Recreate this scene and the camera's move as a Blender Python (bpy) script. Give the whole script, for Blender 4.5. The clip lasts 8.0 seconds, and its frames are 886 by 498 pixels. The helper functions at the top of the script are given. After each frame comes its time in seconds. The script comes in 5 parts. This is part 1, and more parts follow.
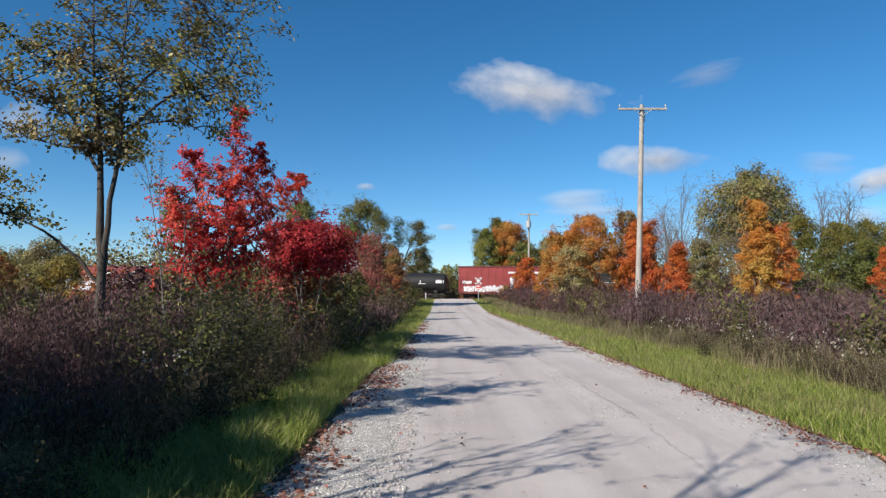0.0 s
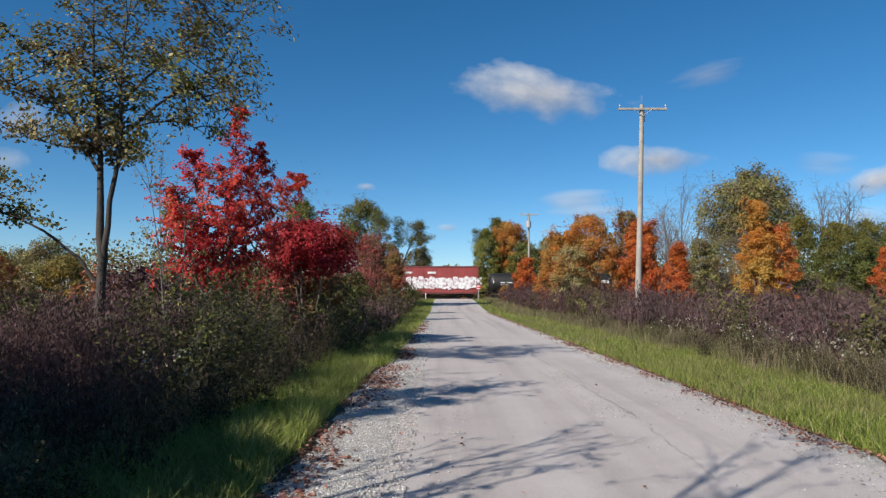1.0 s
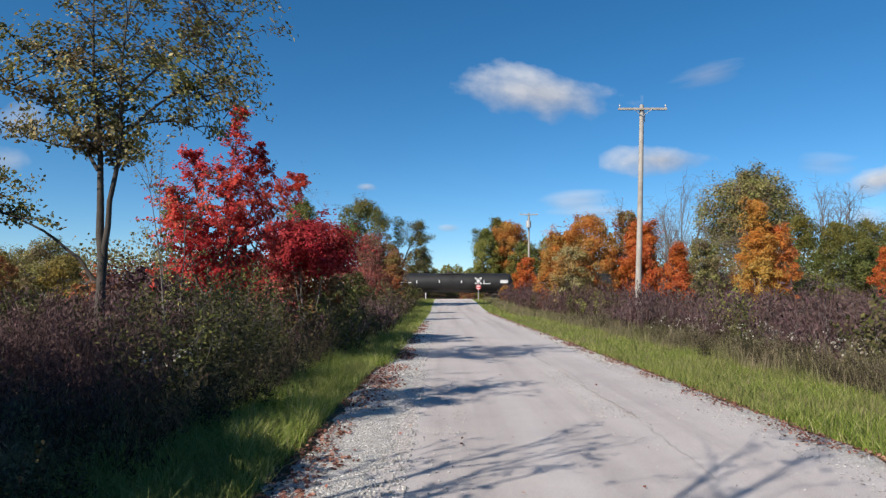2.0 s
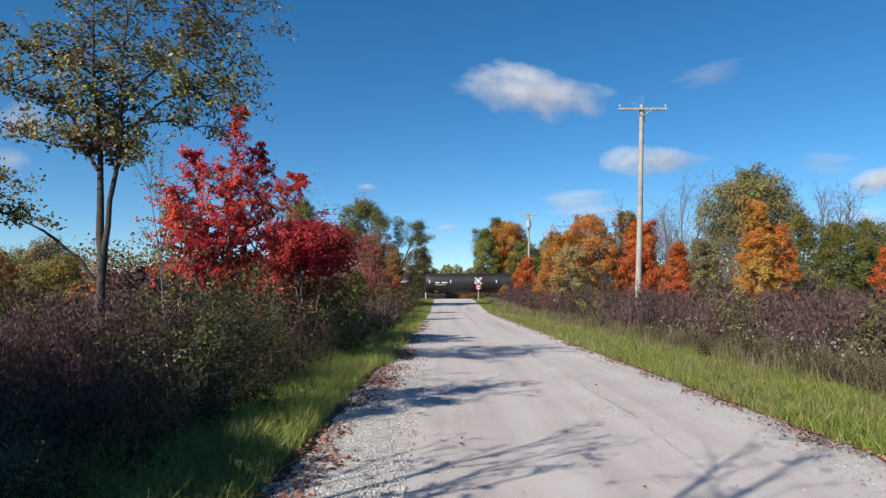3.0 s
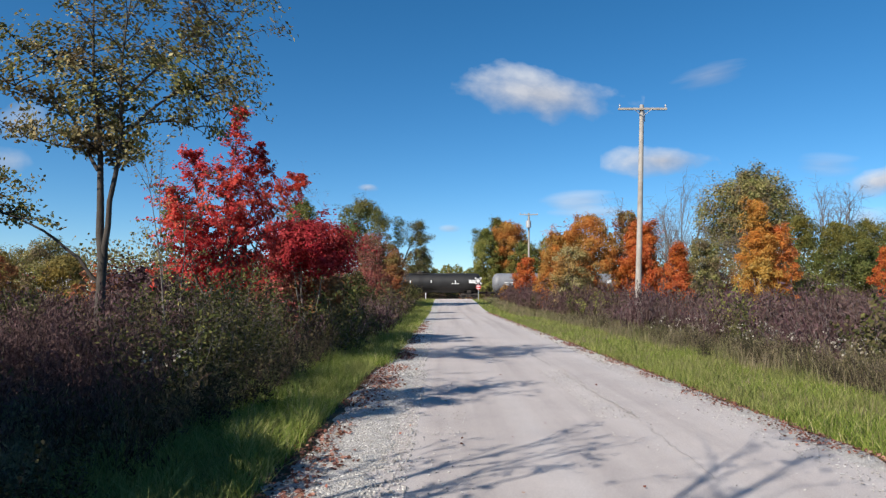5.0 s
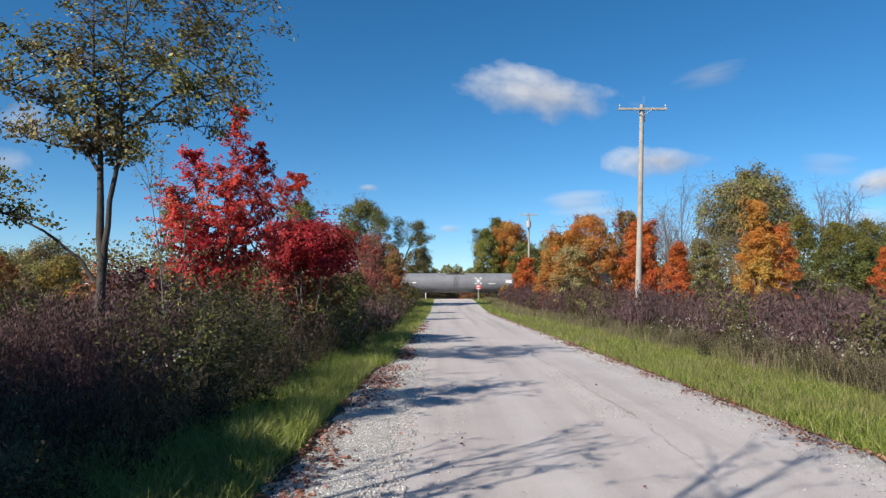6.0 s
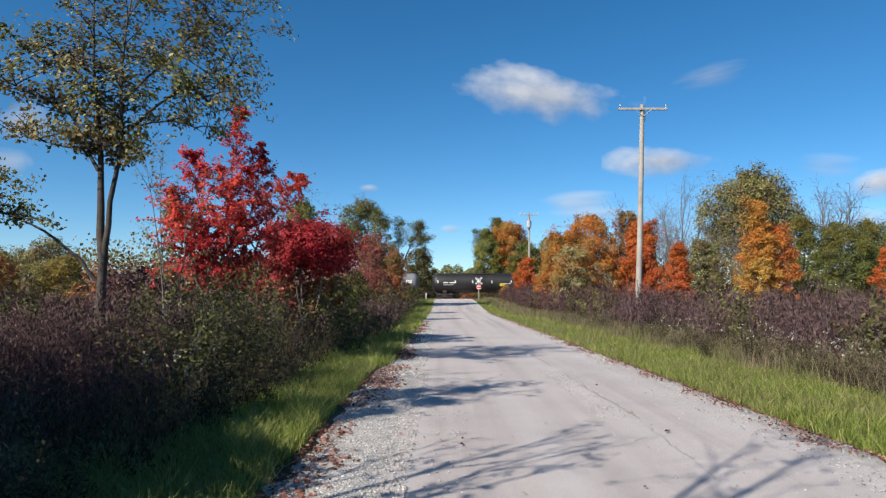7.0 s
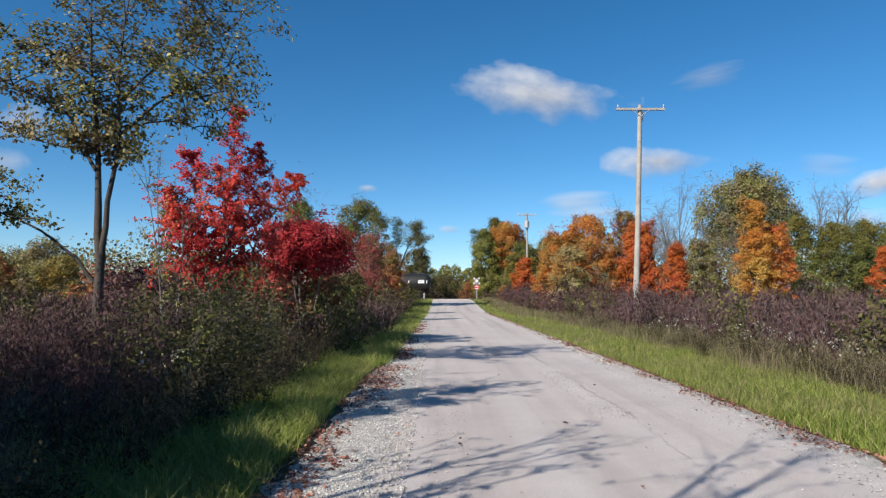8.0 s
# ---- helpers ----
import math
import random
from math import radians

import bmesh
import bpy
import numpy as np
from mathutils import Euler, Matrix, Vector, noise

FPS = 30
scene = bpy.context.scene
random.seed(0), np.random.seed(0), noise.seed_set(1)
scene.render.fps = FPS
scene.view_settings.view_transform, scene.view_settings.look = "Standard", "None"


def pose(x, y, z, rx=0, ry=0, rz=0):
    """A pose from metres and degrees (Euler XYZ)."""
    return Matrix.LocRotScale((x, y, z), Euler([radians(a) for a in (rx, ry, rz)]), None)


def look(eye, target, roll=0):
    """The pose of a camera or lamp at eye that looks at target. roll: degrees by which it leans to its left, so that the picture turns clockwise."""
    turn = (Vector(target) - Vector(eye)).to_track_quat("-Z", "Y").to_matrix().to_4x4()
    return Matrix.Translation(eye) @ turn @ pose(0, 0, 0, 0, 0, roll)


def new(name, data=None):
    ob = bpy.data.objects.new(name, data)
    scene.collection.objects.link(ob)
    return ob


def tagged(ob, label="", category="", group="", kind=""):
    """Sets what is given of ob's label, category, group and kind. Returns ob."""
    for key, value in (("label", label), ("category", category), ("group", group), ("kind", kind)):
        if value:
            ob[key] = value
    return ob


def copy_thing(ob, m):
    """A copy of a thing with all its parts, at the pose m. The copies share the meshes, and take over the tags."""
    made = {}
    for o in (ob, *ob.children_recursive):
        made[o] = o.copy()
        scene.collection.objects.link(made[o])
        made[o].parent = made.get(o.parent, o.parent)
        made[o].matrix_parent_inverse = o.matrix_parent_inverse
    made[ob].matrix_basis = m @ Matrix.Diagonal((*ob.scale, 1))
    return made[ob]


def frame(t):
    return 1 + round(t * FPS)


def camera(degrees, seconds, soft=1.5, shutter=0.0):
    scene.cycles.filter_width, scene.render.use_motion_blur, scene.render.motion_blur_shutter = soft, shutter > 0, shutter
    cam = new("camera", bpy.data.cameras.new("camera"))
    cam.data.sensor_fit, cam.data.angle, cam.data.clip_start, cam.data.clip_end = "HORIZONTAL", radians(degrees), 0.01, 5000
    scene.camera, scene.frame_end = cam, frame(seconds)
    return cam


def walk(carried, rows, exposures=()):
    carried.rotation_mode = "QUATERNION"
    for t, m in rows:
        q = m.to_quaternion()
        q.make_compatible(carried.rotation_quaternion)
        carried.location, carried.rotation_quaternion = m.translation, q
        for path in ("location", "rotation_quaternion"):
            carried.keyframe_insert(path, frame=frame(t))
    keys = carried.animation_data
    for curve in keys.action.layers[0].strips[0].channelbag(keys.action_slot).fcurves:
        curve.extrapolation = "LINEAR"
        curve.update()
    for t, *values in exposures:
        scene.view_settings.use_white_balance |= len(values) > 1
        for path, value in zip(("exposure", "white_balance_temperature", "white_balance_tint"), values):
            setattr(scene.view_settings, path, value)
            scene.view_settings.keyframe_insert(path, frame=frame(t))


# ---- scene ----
# The camera stands at the roadside at eye height, and swings a hair to the right at the end.
cam = camera(68, 8.0, soft=1.3)


def aim(turn, tilt):
    return pose(0, 0, 1.6, 90 + tilt, 0, turn)


walk(cam, [(0, aim(0, 4.04)), (4, aim(0, 4.04)), (6.5, aim(0, 4.04)), (7.0, aim(0.03, 4.04)), (7.5, aim(0, 4.06)),
           (7.75, aim(-0.06, 4.06)), (8, aim(-0.15, 4.05))],
     exposures=[(0, 0.52), (0.5, 0.42), (1.0, 0.34), (1.5, 0.40), (3, 0.53), (8, 0.54)])

# ---- light: autumn sun from behind and to the left, clear sky ----
SUN_UP, SUN_TURN = 35, 224
world = bpy.data.worlds.new("world")
scene.world = world
world.use_nodes = True
wn = world.node_tree.nodes
sky = wn.new("ShaderNodeTexSky")
sky.sky_type, sky.sun_disc = "NISHITA", False
sky.sun_elevation, sky.sun_rotation = radians(SUN_UP), radians(SUN_TURN)
sky.altitude, sky.air_density, sky.dust_density, sky.ozone_density = 200, 0.75, 0.25, 3.5
deep = wn.new("ShaderNodeHueSaturation")
deep.inputs["Saturation"].default_value, deep.inputs["Hue"].default_value = 1.27, 0.494
world.node_tree.links.new(sky.outputs[0], deep.inputs["Color"])
world.node_tree.links.new(deep.outputs[0], wn["Background"].inputs[0])
wn["Background"].inputs[1].default_value = 0.094
sun_data = bpy.data.lights.new("sun", "SUN")
sun_data.energy, sun_data.angle, sun_data.color = 5.0, radians(0.53), (1.0, 0.92, 0.81)
sun = new("sun", sun_data)
sun_way = Vector((math.sin(radians(SUN_TURN)) * math.cos(radians(SUN_UP)), math.cos(radians(SUN_TURN)) * math.cos(radians(SUN_UP)), math.sin(radians(SUN_UP))))
sun.matrix_world = look(sun_way * 60, (0, 0, 0))


# ---- materials ----
def material(name):
    m = bpy.data.materials.new(name)
    m.use_nodes = True
    return m, m.node_tree.nodes, m.node_tree.links, m.node_tree.nodes["Principled BSDF"]


def ramp(nodes, stops):
    r = nodes.new("ShaderNodeValToRGB")
    e = r.color_ramp.elements
    while len(e) < len(stops):
        e.new(0.5)
    for i, (p, c) in enumerate(stops):
        e[i].position, e[i].color = p, (*c, 1)
    return r


def noise_tex(nodes, links, scale, detail=4, rough=0.6, coord="Object"):
    tc = nodes.new("ShaderNodeTexCoord")
    n = nodes.new("ShaderNodeTexNoise")
    n.inputs["Scale"].default_value, n.inputs["Detail"].default_value, n.inputs["Roughness"].default_value = scale, detail, rough
    links.new(tc.outputs[coord], n.inputs["Vector"])
    return n


def mixed(nodes, links, fac, a, b, mode="MIX"):
    m = nodes.new("ShaderNodeMix")
    m.data_type, m.blend_type = "RGBA", mode
    for sock, v in ((m.inputs[0], fac), (m.inputs[6], a), (m.inputs[7], b)):
        if hasattr(v, "links"):
            links.new(v, sock)
        else:
            sock.default_value = (*v, 1) if isinstance(v, tuple) else v
    return m.outputs[2]


def leafy(name, stops, patch=None, through_light=0.35, patch_scale=0.8, rough=0.65):
    """Leaves: every leaf its own tone, drifting over the crown."""
    m, n, l, b = material(name)
    geo = n.new("ShaderNodeNewGeometry")
    r = ramp(n, stops)
    l.new(geo.outputs["Random Per Island"], r.inputs[0])
    col = r.outputs[0]
    if patch:
        tex = noise_tex(n, l, patch_scale, 3)
        pr = ramp(n, [(0.42, (0, 0, 0)), (0.6, (1, 1, 1))])
        l.new(tex.outputs["Fac"], pr.inputs[0])
        r2 = ramp(n, patch)
        l.new(geo.outputs["Random Per Island"], r2.inputs[0])
        col = mixed(n, l, pr.outputs[0], col, r2.outputs[0])
    l.new(col, b.inputs["Base Color"])
    b.inputs["Roughness"].default_value = rough
    b.inputs["Specular IOR Level"].default_value = 0.12
    tr = n.new("ShaderNodeBsdfTranslucent")
    l.new(col, tr.inputs["Color"])
    mx = n.new("ShaderNodeMixShader")
    mx.inputs[0].default_value = through_light
    l.new(b.outputs[0], mx.inputs[1])
    l.new(tr.outputs[0], mx.inputs[2])
    l.new(mx.outputs[0], n["Material Output"].inputs["Surface"])
    return m


def rough_mat(name, stops, scale, bump=0.3, rough=0.85, fine=40, metal=0.0, bump_dist=0.02, coord="Object"):
    """Two scales of mottling and a fine relief."""
    m, n, l, b = material(name)
    big, small = noise_tex(n, l, scale, 5, 0.65, coord), noise_tex(n, l, fine, 4, 0.7, coord)
    r = ramp(n, stops)
    l.new(big.outputs["Fac"], r.inputs[0])
    r2 = ramp(n, [(0.3, (0.7, 0.7, 0.7)), (0.7, (1.2, 1.2, 1.2))])
    l.new(small.outputs["Fac"], r2.inputs[0])
    l.new(mixed(n, l, 1.0, r.outputs[0], r2.outputs[0], "MULTIPLY"), b.inputs["Base Color"])
    b.inputs["Roughness"].default_value, b.inputs["Metallic"].default_value = rough, metal
    bp = n.new("ShaderNodeBump")
    bp.inputs["Strength"].default_value, bp.inputs["Distance"].default_value = bump, bump_dist
    l.new(small.outputs["Fac"], bp.inputs["Height"])
    l.new(bp.outputs[0], b.inputs["Normal"])
    return m


BARK = rough_mat("bark", [(0.3, (0.09, 0.075, 0.06)), (0.7, (0.22, 0.19, 0.16))], 3, 0.8, 0.9, 30)
BARK_DARK = rough_mat("bark_dark", [(0.3, (0.035, 0.0294, 0.0252)), (0.7, (0.084, 0.07, 0.0595))], 3, 0.8, 0.9, 30)
TWIG_GREY = rough_mat("twig_grey", [(0.3, (0.11, 0.095, 0.085)), (0.7, (0.21, 0.185, 0.17))], 4, 0.4, 0.9, 30)
TWIG_RED = rough_mat("twig_red", [(0.3, (0.049, 0.028, 0.028)), (0.7, (0.112, 0.063, 0.063))], 4, 0.4, 0.9, 30)
TWIG_PALE = rough_mat("twig_pale", [(0.3, (0.15, 0.115, 0.11)), (0.7, (0.30, 0.24, 0.22))], 4, 0.4, 0.9, 30)
LEAF_OLIVE = leafy("leaf_olive", [(0, (0.09, 0.105, 0.035)), (0.5, (0.22, 0.22, 0.07)), (0.85, (0.38, 0.34, 0.12)), (1, (0.52, 0.45, 0.24))],
                   [(0, (0.09, 0.07, 0.04)), (1, (0.30, 0.22, 0.12))], 0.3)
LEAF_RED = leafy("leaf_red", [(0, (0.36, 0.018, 0.028)), (0.5, (0.58, 0.045, 0.055)), (1, (0.74, 0.11, 0.10))],
                 [(0, (0.50, 0.045, 0.04)), (1, (0.74, 0.17, 0.10))], 0.4, 0.5)
LEAF_CRIMSON = leafy("leaf_crimson", [(0, (0.22, 0.013, 0.022)), (0.5, (0.42, 0.026, 0.042)), (1, (0.56, 0.06, 0.075))],
                     [(0, (0.20, 0.03, 0.03)), (1, (0.44, 0.07, 0.06))], 0.35, 0.6)
LEAF_DULL = leafy("leaf_dull_red", [(0, (0.20, 0.05, 0.05)), (0.5, (0.33, 0.09, 0.08)), (1, (0.42, 0.17, 0.13))],
                  [(0, (0.22, 0.08, 0.06)), (1, (0.34, 0.17, 0.11))], 0.3, 0.5)
LEAF_MUSTARD = leafy("leaf_mustard", [(0, (0.17, 0.12, 0.03)), (0.5, (0.28, 0.20, 0.05)), (1, (0.40, 0.30, 0.09))],
                     [(0, (0.12, 0.12, 0.04)), (1, (0.26, 0.22, 0.08))], 0.3, 0.5)
LEAF_SAGE = leafy("leaf_pale_sage", [(0, (0.16, 0.15, 0.05)), (0.5, (0.33, 0.29, 0.12)), (1, (0.52, 0.45, 0.26))],
                  [(0, (0.30, 0.15, 0.04)), (1, (0.48, 0.27, 0.09))], 0.3, 0.5)
LEAF_AMBER = leafy("leaf_amber", [(0, (0.44, 0.14, 0.03)), (0.5, (0.60, 0.22, 0.05)), (1, (0.66, 0.34, 0.09))],
                   [(0, (0.50, 0.10, 0.04)), (1, (0.62, 0.20, 0.07))], 0.35, 0.5)
LEAF_RUST = leafy("leaf_rust", [(0, (0.20, 0.06, 0.03)), (0.5, (0.34, 0.11, 0.05)), (1, (0.42, 0.20, 0.09))],
                  [(0, (0.16, 0.12, 0.04)), (1, (0.30, 0.22, 0.08))], 0.3, 0.5)
LEAF_ORANGE = leafy("leaf_orange", [(0, (0.38, 0.11, 0.025)), (0.5, (0.54, 0.19, 0.045)), (1, (0.62, 0.31, 0.09))],
                    [(0, (0.30, 0.17, 0.04)), (1, (0.48, 0.30, 0.09))], 0.4, 0.35)
LEAF_FLAME = leafy("leaf_flame", [(0, (0.38, 0.065, 0.025)), (0.5, (0.53, 0.12, 0.04)), (1, (0.60, 0.22, 0.08))],
                   [(0, (0.40, 0.09, 0.02)), (1, (0.55, 0.20, 0.04))], 0.35, 0.5)
LEAF_GOLD = leafy("leaf_gold", [(0, (0.34, 0.18, 0.035)), (0.5, (0.50, 0.29, 0.06)), (1, (0.62, 0.46, 0.16))],
                  [(0, (0.46, 0.16, 0.03)), (1, (0.60, 0.26, 0.06))], 0.35, 0.4)
LEAF_GREEN = leafy("leaf_green", [(0, (0.056, 0.076, 0.0224)), (0.5, (0.12, 0.144, 0.04)), (1, (0.224, 0.232, 0.08))],
                   [(0, (0.12, 0.104, 0.024)), (1, (0.24, 0.192, 0.048))], 0.3, 0.3)
LEAF_YGREEN = leafy("leaf_yellow_green", [(0, (0.153, 0.17, 0.034)), (0.5, (0.289, 0.281, 0.068)), (1, (0.408, 0.365, 0.128))],
                    [(0, (0.068, 0.0935, 0.0255)), (1, (0.17, 0.17, 0.0425))], 0.35, 0.4)
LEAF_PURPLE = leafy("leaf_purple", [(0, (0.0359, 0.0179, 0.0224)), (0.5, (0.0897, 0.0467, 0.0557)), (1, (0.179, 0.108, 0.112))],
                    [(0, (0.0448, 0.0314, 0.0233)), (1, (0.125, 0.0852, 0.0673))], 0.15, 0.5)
LEAF_BUSH = leafy("leaf_bush", [(0, (0.0253, 0.032, 0.0101)), (0.5, (0.0717, 0.0844, 0.0237)), (1, (0.161, 0.161, 0.0506))],
                  [(0, (0.059, 0.0422, 0.0253)), (1, (0.135, 0.101, 0.0549))], 0.2, 0.7)
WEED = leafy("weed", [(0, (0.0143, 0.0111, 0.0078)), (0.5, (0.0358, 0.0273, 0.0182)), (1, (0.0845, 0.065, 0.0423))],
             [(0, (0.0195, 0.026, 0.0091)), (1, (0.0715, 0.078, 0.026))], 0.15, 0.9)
GRASS = leafy("grass", [(0, (0.085, 0.13, 0.022)), (0.5, (0.20, 0.265, 0.045)), (0.8, (0.33, 0.37, 0.09)), (1, (0.52, 0.45, 0.23))],
              [(0, (0.11, 0.15, 0.035)), (1, (0.34, 0.33, 0.12))], 0.32, 0.5)
DRY = leafy("dry_grass", [(0, (0.12, 0.095, 0.06)), (0.5, (0.22, 0.175, 0.11)), (1, (0.36, 0.30, 0.19))],
            [(0, (0.08, 0.095, 0.035)), (1, (0.22, 0.21, 0.09))], 0.3, 0.6)
FLUFF = leafy("seed_fluff", [(0, (0.30, 0.27, 0.21)), (1, (0.62, 0.58, 0.50))], None, 0.4)
LITTER = leafy("litter", [(0, (0.07, 0.03, 0.02)), (0.35, (0.17, 0.07, 0.05)), (0.7, (0.30, 0.13, 0.10)), (0.9, (0.36, 0.19, 0.14)), (1, (0.32, 0.25, 0.17))], None, 0.1)
GROUND = rough_mat("soil", [(0.3, (0.03, 0.026, 0.016)), (0.6, (0.07, 0.062, 0.033)), (0.8, (0.12, 0.10, 0.06))], 0.6, 0.8, 0.95, 14, bump_dist=0.05)
GRAVEL = rough_mat("gravel", [(0.3, (0.35, 0.33, 0.305)), (0.7, (0.54, 0.515, 0.49))], 6, 1.0, 0.95, 60, bump_dist=0.02)
def road_mat():
    """Chip seal: fine aggregate, drawn-out wheel tracks, broad stains."""
    m, n, l, b = material("chip_seal")
    tc = n.new("ShaderNodeTexCoord")
    mp = n.new("ShaderNodeMapping")
    mp.inputs["Scale"].default_value = (1.5, 0.035, 1)
    l.new(tc.outputs["Object"], mp.inputs[0])
    streak = n.new("ShaderNodeTexNoise")
    streak.inputs["Scale"].default_value, streak.inputs["Detail"].default_value = 1.0, 5
    l.new(mp.outputs[0], streak.inputs["Vector"])
    r = ramp(n, [(0.32, (0.36, 0.325, 0.31)), (0.48, (0.45, 0.408, 0.39)), (0.62, (0.475, 0.44, 0.425)), (0.75, (0.53, 0.49, 0.47))])
    l.new(streak.outputs["Fac"], r.inputs[0])
    broad, fine = noise_tex(n, l, 0.5, 5, 0.7), noise_tex(n, l, 90, 3, 0.8)
    r1 = ramp(n, [(0.3, (0.86, 0.86, 0.87)), (0.7, (1.06, 1.05, 1.04))])
    l.new(broad.outputs["Fac"], r1.inputs[0])
    r2 = ramp(n, [(0.3, (0.72, 0.72, 0.72)), (0.7, (1.2, 1.2, 1.2))])
    l.new(fine.outputs["Fac"], r2.inputs[0])
    col = mixed(n, l, 1.0, r.outputs[0], r1.outputs[0], "MULTIPLY")
    l.new(mixed(n, l, 1.0, col, r2.outputs[0], "MULTIPLY"), b.inputs["Base Color"])
    b.inputs["Roughness"].default_value = 0.92
    b.inputs["Specular IOR Level"].default_value = 0.25
    bp = n.new("ShaderNodeBump")
    bp.inputs["Strength"].default_value, bp.inputs["Distance"].default_value = 0.4, 0.006
    l.new(fine.outputs["Fac"], bp.inputs["Height"])
    l.new(bp.outputs[0], b.inputs["Normal"])
    return m


ROAD = road_mat()
BALLAST = rough_mat("ballast", [(0.3, (0.14, 0.13, 0.12)), (0.7, (0.26, 0.245, 0.23))], 8, 1.0, 0.95, 20, bump_dist=0.05)
CRACK = rough_mat("tar_seal", [(0.3, (0.26, 0.235, 0.215)), (0.7, (0.38, 0.345, 0.325))], 8, 0.3, 0.7, 60)
POLE_WOOD = rough_mat("weathered_pole", [(0.3, (0.264, 0.234, 0.204)), (0.7, (0.408, 0.378, 0.34))], 2, 0.5, 0.85, 25)
RUST_RED = rough_mat("boxcar_red", [(0.3, (0.22, 0.035, 0.035)), (0.7, (0.34, 0.06, 0.058))], 0.5, 0.1, 0.6, 12)
RUST_DARK = rough_mat("boxcar_trim", [(0.3, (0.10, 0.022, 0.02)), (0.7, (0.17, 0.04, 0.035))], 0.8, 0.1, 0.7, 12)
TANK_BLACK = rough_mat("tank_black", [(0.3, (0.008, 0.008, 0.009)), (0.7, (0.02, 0.019, 0.018))], 0.7, 0.05, 0.55, 9)
TANK_GREY = rough_mat("tank_grey", [(0.3, (0.14, 0.145, 0.16)), (0.7, (0.21, 0.215, 0.23))], 0.6, 0.05, 0.5, 9)
STEEL_DARK = rough_mat("grimy_steel", [(0.3, (0.016, 0.014, 0.012)), (0.7, (0.045, 0.036, 0.03))], 3, 0.3, 0.8, 20)
RAIL_STEEL = rough_mat("rail_steel", [(0.3, (0.10, 0.07, 0.05)), (0.7, (0.22, 0.17, 0.14))], 3, 0.2, 0.5, 20, 0.6)
WHITE = rough_mat("white_paint", [(0.3, (0.62, 0.62, 0.62)), (0.7, (0.80, 0.80, 0.80))], 2.5, 0.05, 0.6, 12)
GRAFFITI = rough_mat("spray_paint", [(0.36, (0.27, 0.07, 0.07)), (0.41, (0.42, 0.36, 0.40)), (0.5, (0.66, 0.64, 0.66)), (0.62, (0.78, 0.77, 0.77))], 2.6, 0.02, 0.6, 5)
SIGN_RED = rough_mat("sign_red", [(0.3, (0.50, 0.03, 0.04)), (0.7, (0.62, 0.06, 0.06))], 3, 0.02, 0.45, 12)
YELLOW = rough_mat("yellow_paint", [(0.3, (0.65, 0.50, 0.02)), (0.7, (0.75, 0.6, 0.05))], 3, 0.02, 0.5, 12)
GREY_METAL = rough_mat("galvanised", [(0.3, (0.35, 0.36, 0.37)), (0.7, (0.50, 0.51, 0.52))], 3, 0.1, 0.5, 14, 0.4)
STONE = leafy("pebble", [(0, (0.24, 0.225, 0.21)), (0.6, (0.43, 0.41, 0.385)), (1, (0.64, 0.62, 0.59))], None, 0.0, rough=0.9)


# ---- builders ----
def part(name, data, mat, parent, label=""):
    """Links a bmesh or a mesh as one mesh object under a thing or a part."""
    if isinstance(data, bmesh.types.BMesh):
        me = bpy.data.meshes.new(name)
        data.to_mesh(me)
        data.free()
        data = me
    if not data.materials:
        data.materials.append(mat)
    ob = new(name, data)
    ob.parent = parent
    return tagged(ob, label)


def sheet(name, verts, quads):
    """A mesh from arrays: verts n x 3, quads m x 4 (or m x 3)."""
    me = bpy.data.meshes.new(name)
    verts, quads = np.asarray(verts, np.float32), np.asarray(quads, np.int32)
    k = quads.shape[1]
    me.vertices.add(len(verts))
    me.vertices.foreach_set("co", verts.ravel())
    me.loops.add(quads.size)
    me.loops.foreach_set("vertex_index", quads.ravel())
    me.polygons.add(len(quads))
    me.polygons.foreach_set("loop_start", np.arange(0, quads.size, k, dtype=np.int32))
    me.polygons.foreach_set("loop_total", np.full(len(quads), k, np.int32))
    me.update(calc_edges=True)
    me.validate()
    return me


def unit(a):
    return a / np.maximum(np.linalg.norm(a, axis=-1, keepdims=True), 1e-9)


def leaves_at(rng, pts, size, slim=0.55, flat=0.0, vary=0.35, facing=None, along=None):
    """A folded leaf of four corners at every point. facing: the way its upper side tends to; along: the way its length tends to."""
    n = len(pts)
    if along is not None:
        d = unit(rng.normal(size=(n, 3)) * 0.45 + along)
        s = unit(np.cross(d, rng.normal(size=(n, 3))))
    elif facing is not None:
        up = unit(unit(rng.normal(size=(n, 3))) * 0.7 + facing)
        d = unit(np.cross(up, rng.normal(size=(n, 3))))
        s = np.cross(up, d)
    else:
        d = unit(rng.normal(size=(n, 3)) * (1, 1, 1 - flat))
        s = unit(np.cross(d, rng.normal(size=(n, 3)) * (1 - flat, 1 - flat, 1) if flat else rng.normal(size=(n, 3))))
        if flat:
            s = unit(np.cross(rng.normal(size=(n, 3)) * (0.3, 0.3, 1), d))
    up = np.cross(d, s)
    ln = size * (1 + vary * rng.uniform(-1, 1, (n, 1)))
    w = ln * slim * 0.5
    v = np.stack([pts - d * ln * 0.5, pts + s * w + up * w * 0.35, pts + d * ln * 0.5, pts - s * w + up * w * 0.35], 1).reshape(-1, 3)
    return v, np.arange(4 * n).reshape(-1, 4)


